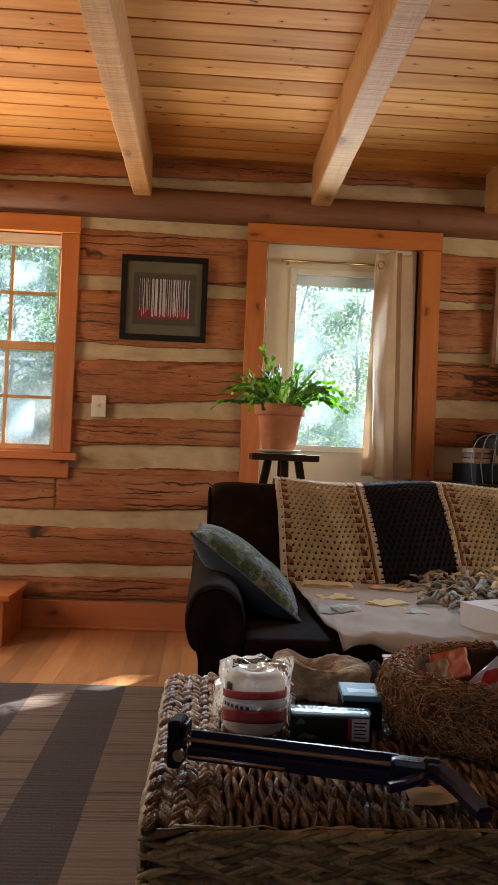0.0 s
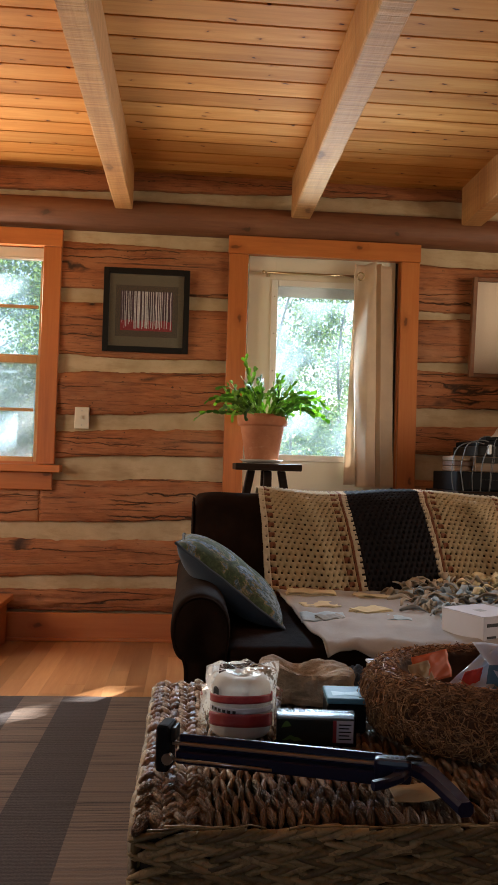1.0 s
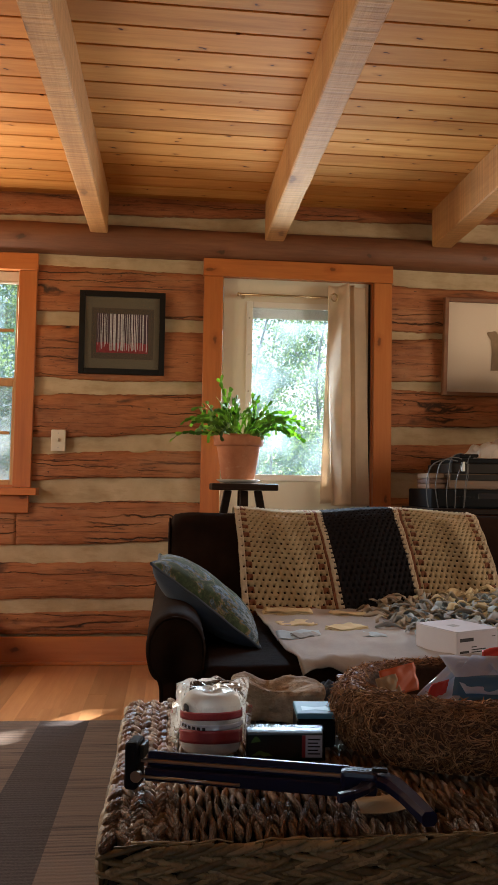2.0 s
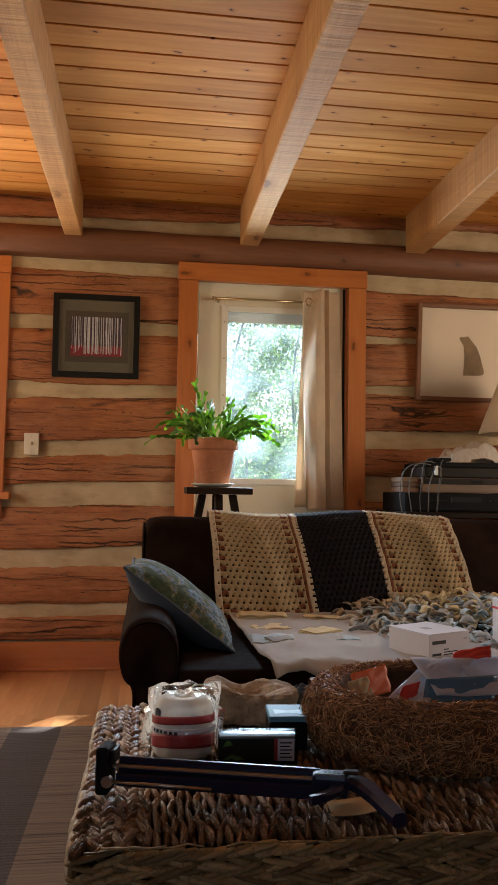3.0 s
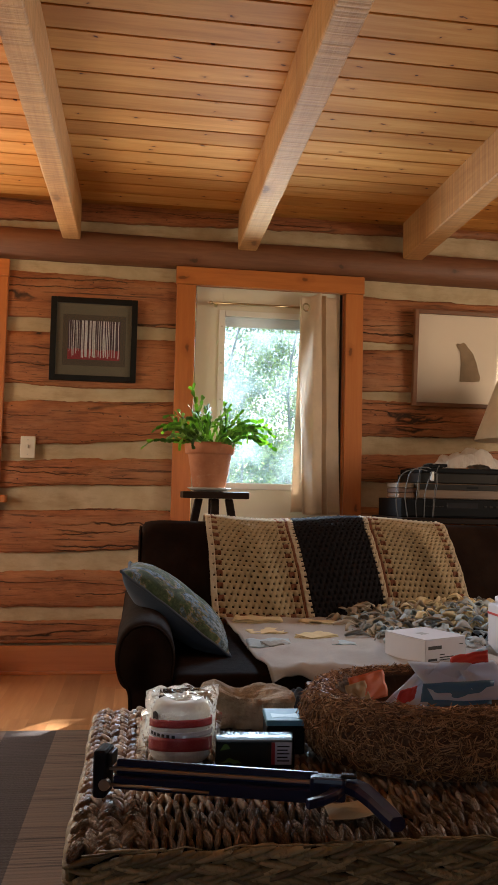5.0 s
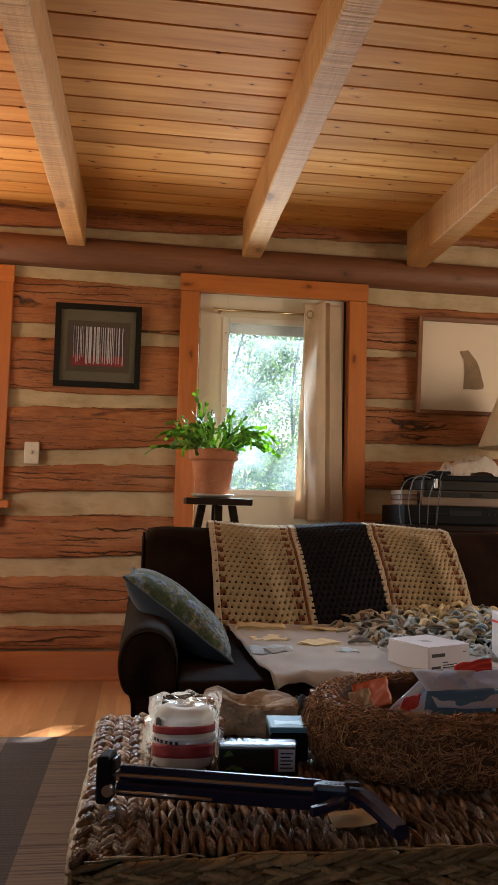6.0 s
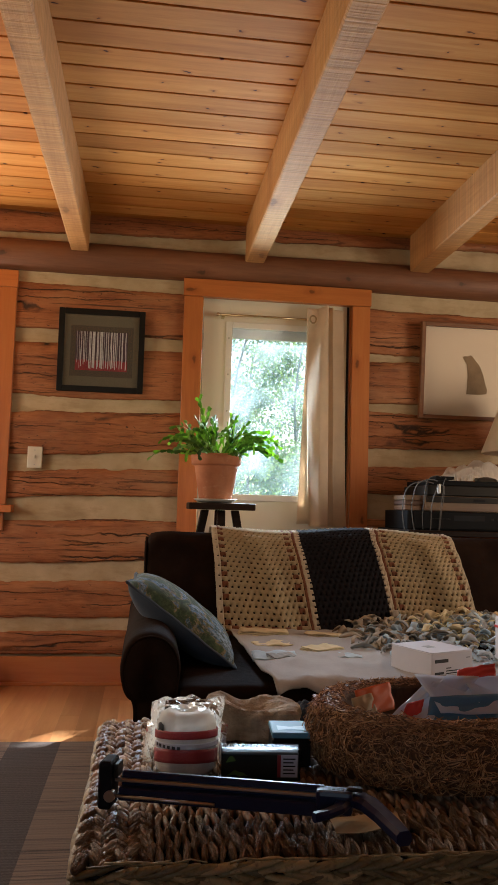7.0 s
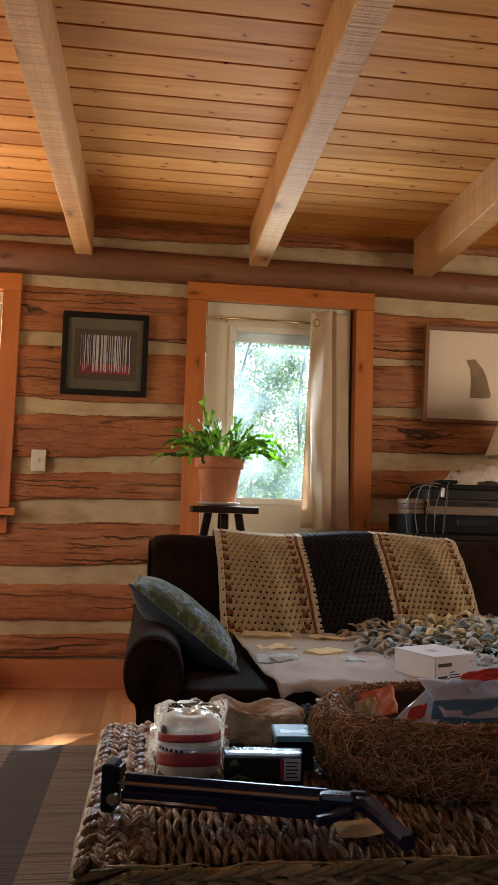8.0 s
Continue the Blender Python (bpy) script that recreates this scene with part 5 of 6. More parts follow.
# ---- stereo stand, lamp and bag by the wall ----
M_BLACKPL = plain("black_plastic", (0.009, 0.009, 0.0095), 0.5, vary=0.1)
M_GREYPL = plain("grey_metal", (0.030, 0.027, 0.024), 0.4, 0.3, vary=0.08)
M_TANWD = wood("shelf_veneer", (0.16, 0.09, 0.05), (0.24, 0.14, 0.075), (0.30, 0.18, 0.1), "x", 0.45, 1.0)
for dull in (M_BLACKPL, M_GREYPL):
    dull.node_tree.nodes["Principled BSDF"].inputs["Specular IOR Level"].default_value = 0.06
stand = thing("stereo_stand", "dark wooden media stand behind the sofa", "media stand")
part("top", box((1.28, 3.40, 0.815), (2.30, 3.90, 0.842), 0.003), M_STOOL, stand)
for xx in (1.29, 2.26):
    part("side_panel", box((xx, 3.42, 0.0), (xx + 0.03, 3.89, 0.814), 0.003), M_STOOL, stand)
part("shelf", box((1.321, 3.43, 0.40), (2.259, 3.88, 0.425), 0.003), M_STOOL, stand)
rec = thing("stereo_receiver", "black stereo receiver on the media stand", "receiver")
part("case", box((1.300, 3.48, 0.8425), (1.98, 3.84, 0.935), 0.004), M_BLACKPL, rec)
part("faceplate", box((1.33, 3.472, 0.85), (1.98, 3.4795, 0.93), 0.002), M_BLACKPL, rec)
part("display", box((1.53, 3.470, 0.889), (1.69, 3.4718, 0.916), 0.001), plain("display_glass", (0.02, 0.022, 0.025), 0.1), rec)
for k in range(7):
    part("button", box((1.42 + k * 0.014, 3.469, 0.896), (1.429 + k * 0.014, 3.4718, 0.900)), M_GREYPL, rec)
    part("button", box((1.72 + k * 0.03, 3.468, 0.893), (1.733 + k * 0.03, 3.4718, 0.904), 0.001), M_GREYPL, rec)
wbox = thing("veneered_tuner", "tuner in a brown veneered case on the receiver", "tuner")
part("case", box((1.395, 3.50, 0.9365), (1.98, 3.83, 1.010), 0.003), M_TANWD, wbox)
part("faceplate", box((1.40, 3.494, 0.978), (1.975, 3.4995, 1.006), 0.001), M_GREYPL, wbox)
part("badge", box((1.64, 3.4925, 0.986), (1.70, 3.4938, 0.996)), M_BLACKPL, wbox)
vcr = thing("turntable", "grey record deck with a black lid on the tuner", "turntable")
part("case", box((1.400, 3.49, 1.0115), (1.985, 3.83, 1.060), 0.004), M_GREYPL, vcr)
part("lid", box((1.41, 3.50, 1.0605), (1.98, 3.82, 1.086), 0.006, 2), M_BLACKPL, vcr)
for k in range(6):
    part("button", box((1.80 + k * 0.024, 3.487, 1.026), (1.812 + k * 0.024, 3.4898, 1.034)), M_BLACKPL, vcr)
for k, (w, col) in enumerate(((0.085, (0.14, 0.075, 0.04)), (0.095, (0.09, 0.045, 0.028)), (0.08, (0.17, 0.11, 0.065)))):
    bk_ = part("book", box((1.300, 3.52, 0.9362 + k * 0.025), (1.300 + w, 3.70, 0.960 + k * 0.025), 0.003), plain("book_cover", col, 0.6))
    tagged(bk_, "worn brown book lying on the receiver", "book", group="stacked books")


def crumple(cx, cy, cz, rx, ry, h, seed):
    def at(u, v):
        x, y = 2 * u - 1, 2 * v - 1
        r = max(0.0, 1 - (x * x * 0.9 + y * y * 0.9))
        z = h * r ** 0.6 * (0.65 + 0.5 * wob(x * 2.2, y * 2.2, seed)) + 0.018 * abs(wob(x * 5, y * 5, seed + 2)) * (r > 0)
        return (cx + x * rx * (1 + 0.15 * wob(x * 3, y * 2, seed)), cy + y * ry, cz + max(0.0, z))
    return sheet(40, 34, at, 0.0012)


M_BAGPL = fabric("white_bag_plastic", (0.72, 0.66, 0.58), 0.35, rough=0.35, bump=0.0002)
bag = thing("plastic_bag", "crumpled white plastic bag on the record deck", "plastic bag")
part("bag", crumple(1.70, 3.62, 1.088, 0.185, 0.13, 0.125, 3.0), M_BAGPL, bag, smooth=False)
phone = part("small_black_box", box((1.46, 3.53, 1.0875), (1.58, 3.62, 1.108), 0.004), M_BLACKPL)
tagged(phone, "small black plastic box beside the bag", "box")
M_CABLE = plain("grey_cable", (0.09, 0.085, 0.08), 0.5)
for k, (dx, dz, xa) in enumerate(((-0.07, 0.0, 1.44), (-0.045, 0.02, 1.46), (-0.02, -0.02, 1.47), (0.0, 0.01, 1.49), (-0.09, -0.01, 1.43), (0.012, -0.03, 1.48))):
    pts = []
    for i in range(15):
        f = i / 14
        pts.append((xa + dx * math.sin(f * 2.6) * 1.5 - 0.05 * f + 0.01 * wob(f * 4, k), 3.455 - 0.03 * math.sin(f * 3) + 0.006 * k, 1.08 + dz + 0.03 * math.sin(f * math.pi) - 0.34 * f * f))
    cb = part("cable", tube(pts, 0.0018 if k % 2 else 0.0026, 7), M_CABLE, smooth=True)
    tagged(cb, "loose cable hanging from the stereo", "cable", group="stereo cables")
plug = part("cable_clip", box((1.44, 3.446, 1.02), (1.455, 3.462, 1.065), 0.003), M_WHITE)
tagged(plug, "white plastic plug on the hanging cables", "plug")

M_LSHADE = fabric("lamp_shade_cloth", (0.84, 0.71, 0.54), 0.4)
lamp = thing("table_lamp", "table lamp with a cream cone shade, switched off", "lamp", (1.990, 3.62, 1.087))
part("shade", sheet(48, 4, lambda u, v: ((0.235 - 0.125 * v) * math.cos(u * math.tau), (0.235 - 0.125 * v) * math.sin(u * math.tau), 0.158 + 0.33 * v), 0.002), M_LSHADE, lamp, smooth=True)
part("stem", lathe([(0.07, 0.0), (0.072, 0.012), (0.03, 0.03), (0.02, 0.06), (0.032, 0.10), (0.016, 0.15), (0.010, 0.30)], 24), M_STEEL, lamp, smooth=True)
part("socket", lathe([(0.016, 0.30), (0.016, 0.35)], 16), M_ROD, lamp)

# ---- woven ottoman ----
TX0, TX1, TY0, TY1, TZ = -0.030, 1.12, 0.835, 1.475, 0.495


def rush(name, ramp, rough=0.45, local=False):
    m = Mat(name, rough)
    c = m.ramp(m.rand(), ramp)
    fib = m.noise(m.coords((3.6, 3.6, 0.55), vary=1.0), 1.0, 3, 0.6) if local else m.noise(m.coords((1, 0.35, 1), vary=1.0), 120, 3, 0.6)
    c = m.mix(m.grey(fib, 0.50, 0.68, 0.0, 0.55), c, (0.045, 0.026, 0.014))
    spot = m.noise(m.coords(vary=1.0), 0.5 if local else 28, 3)
    c = m.mix(m.grey(spot, 0.5, 0.75, 0.0, 0.5), c, (0.22, 0.14, 0.08))
    m.color(c)
    m.bump(m.grey(fib, 0.4, 0.65, 1.0, 0.0), 0.07 if local else 0.001, 0.9)
    return m.m


M_RUSH = rush("water_hyacinth", [(0.0, (0.11, 0.052, 0.024)), (0.35, (0.23, 0.125, 0.064)), (0.7, (0.37, 0.24, 0.145)), (1.0, (0.54, 0.43, 0.33))], 0.5)
# same rush with lighter colours: brighter light on the nearest twists is painted in
M_RUSH_LIT = rush("water_hyacinth_lit", [(0.0, (0.17, 0.080, 0.036)), (0.35, (0.32, 0.175, 0.085)), (0.7, (0.47, 0.31, 0.18)), (1.0, (0.60, 0.48, 0.37))], 0.52, True)
M_RUSHSIDE = rush("braided_leaf", [(0.0, (0.09, 0.062, 0.024)), (0.5, (0.22, 0.155, 0.062)), (1.0, (0.38, 0.28, 0.13))], 0.55)
# near-black, so shade between the twists is put into the colour
M_GAP_SHADE = plain("gap_shade", (0.018, 0.012, 0.008), 0.9, vary=0.3)

ottoman = thing("woven_ottoman", "large woven water hyacinth ottoman used as coffee table", "ottoman")
# inner box in the shade colour, seen only through gaps in the weave
part("core", box((TX0 + 0.016, TY0 + 0.016, 0.03), (TX1 - 0.016, TY1 - 0.016, TZ - 0.024), 0.01), M_GAP_SHADE, ottoman)
for xx in (TX0 + 0.06, TX1 - 0.06):
    for yy in (TY0 + 0.06, TY1 - 0.06):
        part("foot", box((xx - 0.025, yy - 0.025, 0.0), (xx + 0.025, yy + 0.025, 0.031), 0.003), M_STOOL, ottoman)


def strand_shape(nu=8, nv=7):
    """A plump twist of rush with a slight waist and ridges, along z."""
    v, f = ball(nu, nv, (1, 1, 1), 0.85)
    out = []
    for x, y, z in v:
        a = 0.9 * z
        r = 1 + 0.10 * math.cos(3 * math.atan2(y, x) + 4 * z)
        out.append(((x * math.cos(a) - y * math.sin(a)) * r, (x * math.sin(a) + y * math.cos(a)) * r, z))
    return np.array(out), f


STRAND = strand_shape()
rng = random.Random(5)
poses_top = []
COLS = 3
col_w = 0.031
# rows of stitches running across
row_w = 0.0335
nrow = int((TY1 - TY0 - 0.012) / row_w)
for r in range(nrow):
    yc = TY0 + 0.018 + row_w * (r + 0.5)
    x = TX0 + COLS * col_w + 0.008
    odd = r % 2
    while x < TX1 - 0.01:
        odd = 1 - odd
        l = (0.20 if odd else -0.20) + rng.uniform(-0.13, 0.13)
        d = Vector((math.sin(l), math.cos(l), rng.uniform(-0.1, 0.2)))
        s = Vector((math.cos(l), -math.sin(l), 0))
        w = rng.uniform(0.0046, 0.0062)
        o = Vector((x + rng.uniform(-0.001, 0.001), yc + rng.uniform(-0.004, 0.004), TZ - 0.011 + rng.uniform(-0.003, 0.004)))
        poses_top.append(frame_at(o, s * w, s.cross(d) * w * 1.9, d * rng.uniform(0.0175, 0.0215)))
        x += rng.uniform(0.0098, 0.0125)
# columns of stitches along the side edge
for c in range(COLS):
    xc = TX0 + 0.010 + col_w * (c + 0.45)
    y = TY0 + 0.022
    while y < TY1 - 0.012:
        for sx in (-0.0078, 0.0078):
            l = (0.46 if sx < 0 else -0.46) + rng.uniform(-0.12, 0.12)
            d = Vector((math.sin(l), math.cos(l), rng.uniform(-0.1, 0.1)))
            s = Vector((math.cos(l), -math.sin(l), 0))
            w = rng.uniform(0.0060, 0.0072)
            o = Vector((xc + sx + rng.uniform(-0.0015, 0.0015), y + (0.009 if sx > 0 else 0), TZ - 0.011 + rng.uniform(-0.003, 0.003)))
            poses_top.append(frame_at(o, s * w, s.cross(d) * w * 1.5, d * rng.uniform(0.0185, 0.0215)))
        y += rng.uniform(0.0185, 0.0215)
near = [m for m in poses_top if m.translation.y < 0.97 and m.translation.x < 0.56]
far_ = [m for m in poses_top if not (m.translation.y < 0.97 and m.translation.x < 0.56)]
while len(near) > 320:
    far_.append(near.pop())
stack("weave", STRAND, far_, M_RUSH, ottoman, "woven rush twists")["kind"] = "stuff"

# sides: flat braids of broad leaf in bands, one above the other
leafy = ball(6, 6, (1, 1, 1), 0.8)
poses_side = []
BAND = 0.0205
for side in range(4):
    o0, dirv, out, ln = ((Vector((TX0, TY0, 0)), Vector((1, 0, 0)), Vector((0, -1, 0)), TX1 - TX0), (Vector((TX0, TY1, 0)), Vector((1, 0, 0)), Vector((0, 1, 0)), TX1 - TX0),
                         (Vector((TX0, TY0, 0)), Vector((0, 1, 0)), Vector((-1, 0, 0)), TY1 - TY0), (Vector((TX1, TY0, 0)), Vector((0, 1, 0)), Vector((1, 0, 0)), TY1 - TY0))[side]
    for b in range(18):
        zc = TZ - 0.012 - BAND * (b + 0.5)
        if zc < 0.04:
            break
        for half in (-1, 1):
            s = 0.037
            while s < ln - 0.037:
                l = half * rng.uniform(0.16, 0.34)
                d = dirv * math.cos(l) + Vector((0, 0, 1)) * math.sin(l)
                up = Vector((0, 0, 1)) * math.cos(l) - dirv * math.sin(l)
                o = o0 + dirv * s + Vector((0, 0, zc + half * 0.0065 + rng.uniform(-0.003, 0.003))) - out * (0.010 - rng.uniform(0, 0.004))
                poses_side.append(frame_at(o, up * rng.uniform(0.0042, 0.0062), out * rng.uniform(0.006, 0.011), d * rng.uniform(0.026, 0.040)))
                s += rng.uniform(0.020, 0.030)
stack("side_braid", leafy, poses_side, M_RUSHSIDE, ottoman, "braided flat leaf sides")["kind"] = "stuff"
rim_lines = []
for k in range(46):
    x = TX0 + rng.random() * (TX1 - TX0)
    rim_lines.append(([Vector((x + 0.02 * i, TY0 + 0.002 - 0.006 * rng.random(), TZ - 0.006 + 0.006 * rng.random())) for i in range(5)], 0.0018))
V, F = strands(rim_lines, 4)
me = mesh_from("loose_fibre", V, F)
me.materials.append(M_RUSHSIDE)
ob = new("loose_fibre", me)
ob.parent = ottoman
ob["kind"] = "stuff"

# ---- things on the ottoman ----
TOP = TZ + 0.004


def clear_film(name="clear_film", ior=1.55, shine=1.0):
    m = Mat(name, 0.08)
    out = m.t.nodes["Material Output"]
    tr = m.node("ShaderNodeBsdfTransparent")
    tr.inputs["Color"].default_value = (0.96, 0.96, 0.97, 1)
    gl = m.node("ShaderNodeBsdfGlossy", Roughness=0.16)
    gl.inputs["Color"].default_value = (shine, shine, shine, 1)
    lw = m.node("ShaderNodeFresnel", IOR=ior)
    bmp = m.node("ShaderNodeBump", Strength=0.6, Distance=0.004)
    m.link(m.noise(m.coords(), 38, 3), bmp.inputs["Height"])
    m.link(bmp.outputs[0], gl.inputs["Normal"])
    m.link(bmp.outputs[0], lw.inputs["Normal"])
    mx = m.node("ShaderNodeMixShader")
    m.link(lw.outputs[0], mx.inputs[0])
    m.link(tr.outputs[0], mx.inputs[1])
    m.link(gl.outputs[0], mx.inputs[2])
    m.link(mx.outputs[0], out.inputs["Surface"])
    return m.m


M_FILM = clear_film()
M_TISSUE = plain("white_roll", (0.70, 0.68, 0.62), 0.75, vary=0.05, bump=0.001, bscale=120)
M_LABELRED = plain("label_red", (0.34, 0.03, 0.035), 0.45, vary=0.1)
roll = thing("wrapped_roll", "white roll with a red printed band in clear plastic wrap", "wrapped roll", (0.128, 1.160, TOP))
roll.scale = (0.92, 0.92, 0.96)
part("roll", lathe([(0.050, 0.0), (0.054, 0.006), (0.055, 0.03), (0.053, 0.045), (0.0535, 0.06), (0.052, 0.078), (0.046, 0.090), (0.036, 0.095), (0.018, 0.095), (0.016, 0.086), (0.0001, 0.086)], 40), M_TISSUE, roll, smooth=True)


def band_sheet(z0, z1, r, a0, a1, tilt):
    return sheet(36, 4, lambda u, v: (r * math.cos(a0 + (a1 - a0) * u), r * math.sin(a0 + (a1 - a0) * u), z0 + (z1 - z0) * v + tilt * math.sin(3 * u)), 0.0006)


part("label", band_sheet(0.050, 0.063, 0.0560, -3.3, 0.2, 0.010), M_LABELRED, roll, "red printed band", smooth=True)
part("label", band_sheet(0.012, 0.034, 0.0566, -3.2, -0.2, 0.010), M_LABELRED, roll, "red printed band", smooth=True)
part("label", band_sheet(0.040, 0.049, 0.0568, -3.0, 0.0, 0.004), M_CARTON, roll, "white printed strip", smooth=True)
for k in range(6):
    part("print", band_sheet(0.0435, 0.0485, 0.0574, -2.75 + k * 0.17, -2.65 + k * 0.17, 0.0), M_INK, roll, "dark printed bar", smooth=True)
part("dark_mark", band_sheet(0.066, 0.078, 0.0550, -2.75, -2.45, 0.004), M_INK, roll, smooth=True)


def film_wrap():
    def at(u, v):
        a = u * math.tau
        z = 0.002 + 0.100 * min(1.0, v / 0.62)
        r = 0.062 if v < 0.62 else 0.062 * (1 - (v - 0.62) / 0.40)
        if v >= 0.62:
            z = 0.102 + 0.006 * math.sin((v - 0.62) * 8) + 0.012 * wob(math.cos(a) * 2, math.sin(a) * 2, v * 4)
        flare = 0.014 * max(0.0, wob(math.cos(a) * 2.2, math.sin(a) * 2.2, 1.0 + v * 2)) + 0.004 * wob(a * 3, v * 9, 2)
        if abs(a - 6.0) < 0.25 or abs(a - 3.2) < 0.25:
            flare += 0.010 * (v < 0.45)
        return ((r + flare) * math.cos(a), (r + flare) * math.sin(a), z)
    return sheet(48, 30, at)


part("wrap", film_wrap(), M_FILM, roll, "crumpled clear plastic wrap", smooth=False).visible_shadow = False


def sandstone():
    m = Mat("tan_sandstone", 0.9)
    v = m.coords()
    c = m.ramp(m.noise(v, 16, 5, 0.65), [(0.35, (0.22, 0.15, 0.085)), (0.65, (0.48, 0.38, 0.26))])
    m.color(c)
    n = m.bump(m.noise(v, 55, 5), 0.009, 1.0)
    m.bump(m.noise(v, 380, 3), 0.001, 0.7, n)
    return m.m


def stone_mesh():
    bm = box((-0.088, -0.055, 0.0), (0.088, 0.055, 0.056), 0.014, 3)
    bmesh.ops.subdivide_edges(bm, edges=[e for e in bm.edges if e.calc_length() > 0.02], cuts=11, use_grid_fill=True)
    for v in bm.verts:
        p = v.co
        k = 0.011 * wob(p.x * 16, p.y * 16, p.z * 16 + 3) + 0.009 * wob(p.x * 45, p.y * 45, p.z * 45) + 0.004 * wob(p.x * 120, p.y * 120, p.z * 120)
        q = Vector((p.x, p.y, p.z - 0.025)).normalized()
        v.co += q * k
        if p.z > 0.035:
            dx, dy = (p.x + 0.012) / 0.045, (p.y + 0.005) / 0.035
            v.co.z -= 0.020 * math.exp(-(dx * dx + dy * dy)) - 0.012 * math.exp(-((p.x + 0.06) / 0.03) ** 2) - 0.004
        v.co.z = max(v.co.z, 0.0)
    return bm


stone = part("fossil_stone", stone_mesh(), sandstone(), smooth=False)
stone.matrix_world = pose(0.258, 1.330, TOP, 0, 0, -8)
tagged(stone, "tan sandstone block with a hollow on top", "stone")

M_CLEARBOX = clear_film("clear_sleeve", 1.14, 0.4)
M_DKGREEN = plain("dark_green_card", (0.010, 0.013, 0.009), 0.3, vary=0.3)
M_LEAFPR = plain("green_print", (0.10, 0.20, 0.04), 0.4, vary=0.3, scale=60)
M_TEAL = plain("teal_card", (0.10, 0.26, 0.38), 0.5, vary=0.06)
M_TEAL.node_tree.nodes["Principled BSDF"].inputs["Specular IOR Level"].default_value = 0.12
blister = new("dark_packet")
blister.matrix_world = pose(0.180, 1.094, TOP, 0, 0, -4.5)
tagged(blister, "dark green packet with a red and white label", "packet")
part("body", box((0.0, 0.0, 0.001), (0.122, 0.030, 0.043), 0.003, 2), M_DKGREEN, blister)
part("sleeve", box((-0.003, -0.002, 0.0), (0.125, 0.034, 0.047), 0.003, 2), M_CLEARBOX, blister, "clear plastic sleeve").visible_shadow = False
part("label", box((0.091, -0.0012, 0.006), (0.120, -0.0002, 0.040)), M_CARTON, blister, "white label")
part("label", box((0.088, -0.0014, 0.006), (0.0935, -0.0001, 0.040)), M_LABELRED, blister, "red label edge")
for k in range(5):
    part("print", box((0.097, -0.0018, 0.011 + k * 0.0055), (0.1165 - 0.003 * (k % 2), -0.0011, 0.0128 + k * 0.0055)), M_GREYPL, blister, "grey printed bar")
part("leaf_print", sheet(10, 3, lambda u, v: (0.008 + 0.034 * u, -0.0006, 0.008 + 0.004 * wob(u * 4, 2) + 0.007 * v * math.sin(u * math.pi))), M_LEAFPR, blister)
part("leaf_print", sheet(8, 3, lambda u, v: (0.007 + 0.016 * u, -0.0006, 0.027 + 0.003 * u + 0.009 * v * math.sin(u * math.pi))), M_LEAFPR, blister)

teal = new("teal_box")
teal.matrix_world = pose(0.270, 1.150, TOP, 0, 0, -4)
tagged(teal, "small black box with a pale teal lid", "box")
part("body", box((0, 0, 0), (0.064, 0.075, 0.046), 0.003), M_BLACKPL, teal)
part("lid", box((-0.001, -0.001, 0.0465), (0.065, 0.076, 0.056), 0.003, 2), M_TEAL, teal)
part("bow_print", sheet(12, 2, lambda u, v: (0.010 + 0.045 * u, 0.028 + (v - 0.5) * (0.012 + 0.03 * abs(u - 0.5)), 0.0565)), plain("pale_teal_print", (0.20, 0.42, 0.56), 0.5), teal)

# clamp gun
M_NAVY = plain("navy_plastic", (0.006, 0.008, 0.032), 0.36, vary=0.1)
M_NAVY.node_tree.nodes["Principled BSDF"].inputs["Specular IOR Level"].default_value = 0.3
M_BARST = plain("bright_bar", (0.50, 0.46, 0.40), 0.28, 1.0, vary=0.06)
M_RUB = plain("black_rubber", (0.006, 0.006, 0.008), 0.7)
M_RUB.node_tree.nodes["Principled BSDF"].inputs["Specular IOR Level"].default_value = 0.15
gun = new("bar_clamp")
gd = Vector((0.299 - 0.019, 0.915 - 0.992, 0)).normalized()
gun.matrix_world = frame_at((0.016, 1.000, TOP + 0.008), gd, Vector((-gd.y, gd.x, 0)), Vector((0, 0, 1)))
tagged(gun, "black and navy trigger bar clamp lying on the ottoman", "clamp")
part("bar", box((0.0, -0.003, 0.0265), (0.310, 0.003, 0.0315), 0.001), M_BARST, gun, "bright steel bar")
part("channel", box((0.012, 0.004, 0.018), (0.300, 0.012, 0.040), 0.002), M_NAVY, gun)
part("channel", box((0.012, -0.012, 0.004), (0.295, 0.0035, 0.022), 0.002), M_NAVY, gun)
part("rod", tube([(0.004, -0.016, 0.012), (0.150, -0.014, 0.010)], 0.0024, 8), M_BARST, gun, smooth=True)
part("rod_cap", tube([(0.002, -0.021, 0.012), (0.002, -0.012, 0.012)], 0.008, 14), M_BARST, gun)
jaw = bmesh.new()
box((-0.016, -0.020, -0.008), (0.004, 0.020, 0.058), 0.007, 3, bm=jaw)
part("jaw", jaw, M_RUB, gun, smooth=False)
part("pad", box((0.0045, -0.014, 0.034), (0.011, 0.014, 0.054), 0.003, 2), M_GREYPL, gun)
part("head", box((0.288, -0.014, 0.008), (0.338, 0.014, 0.039), 0.006, 2), M_NAVY, gun)


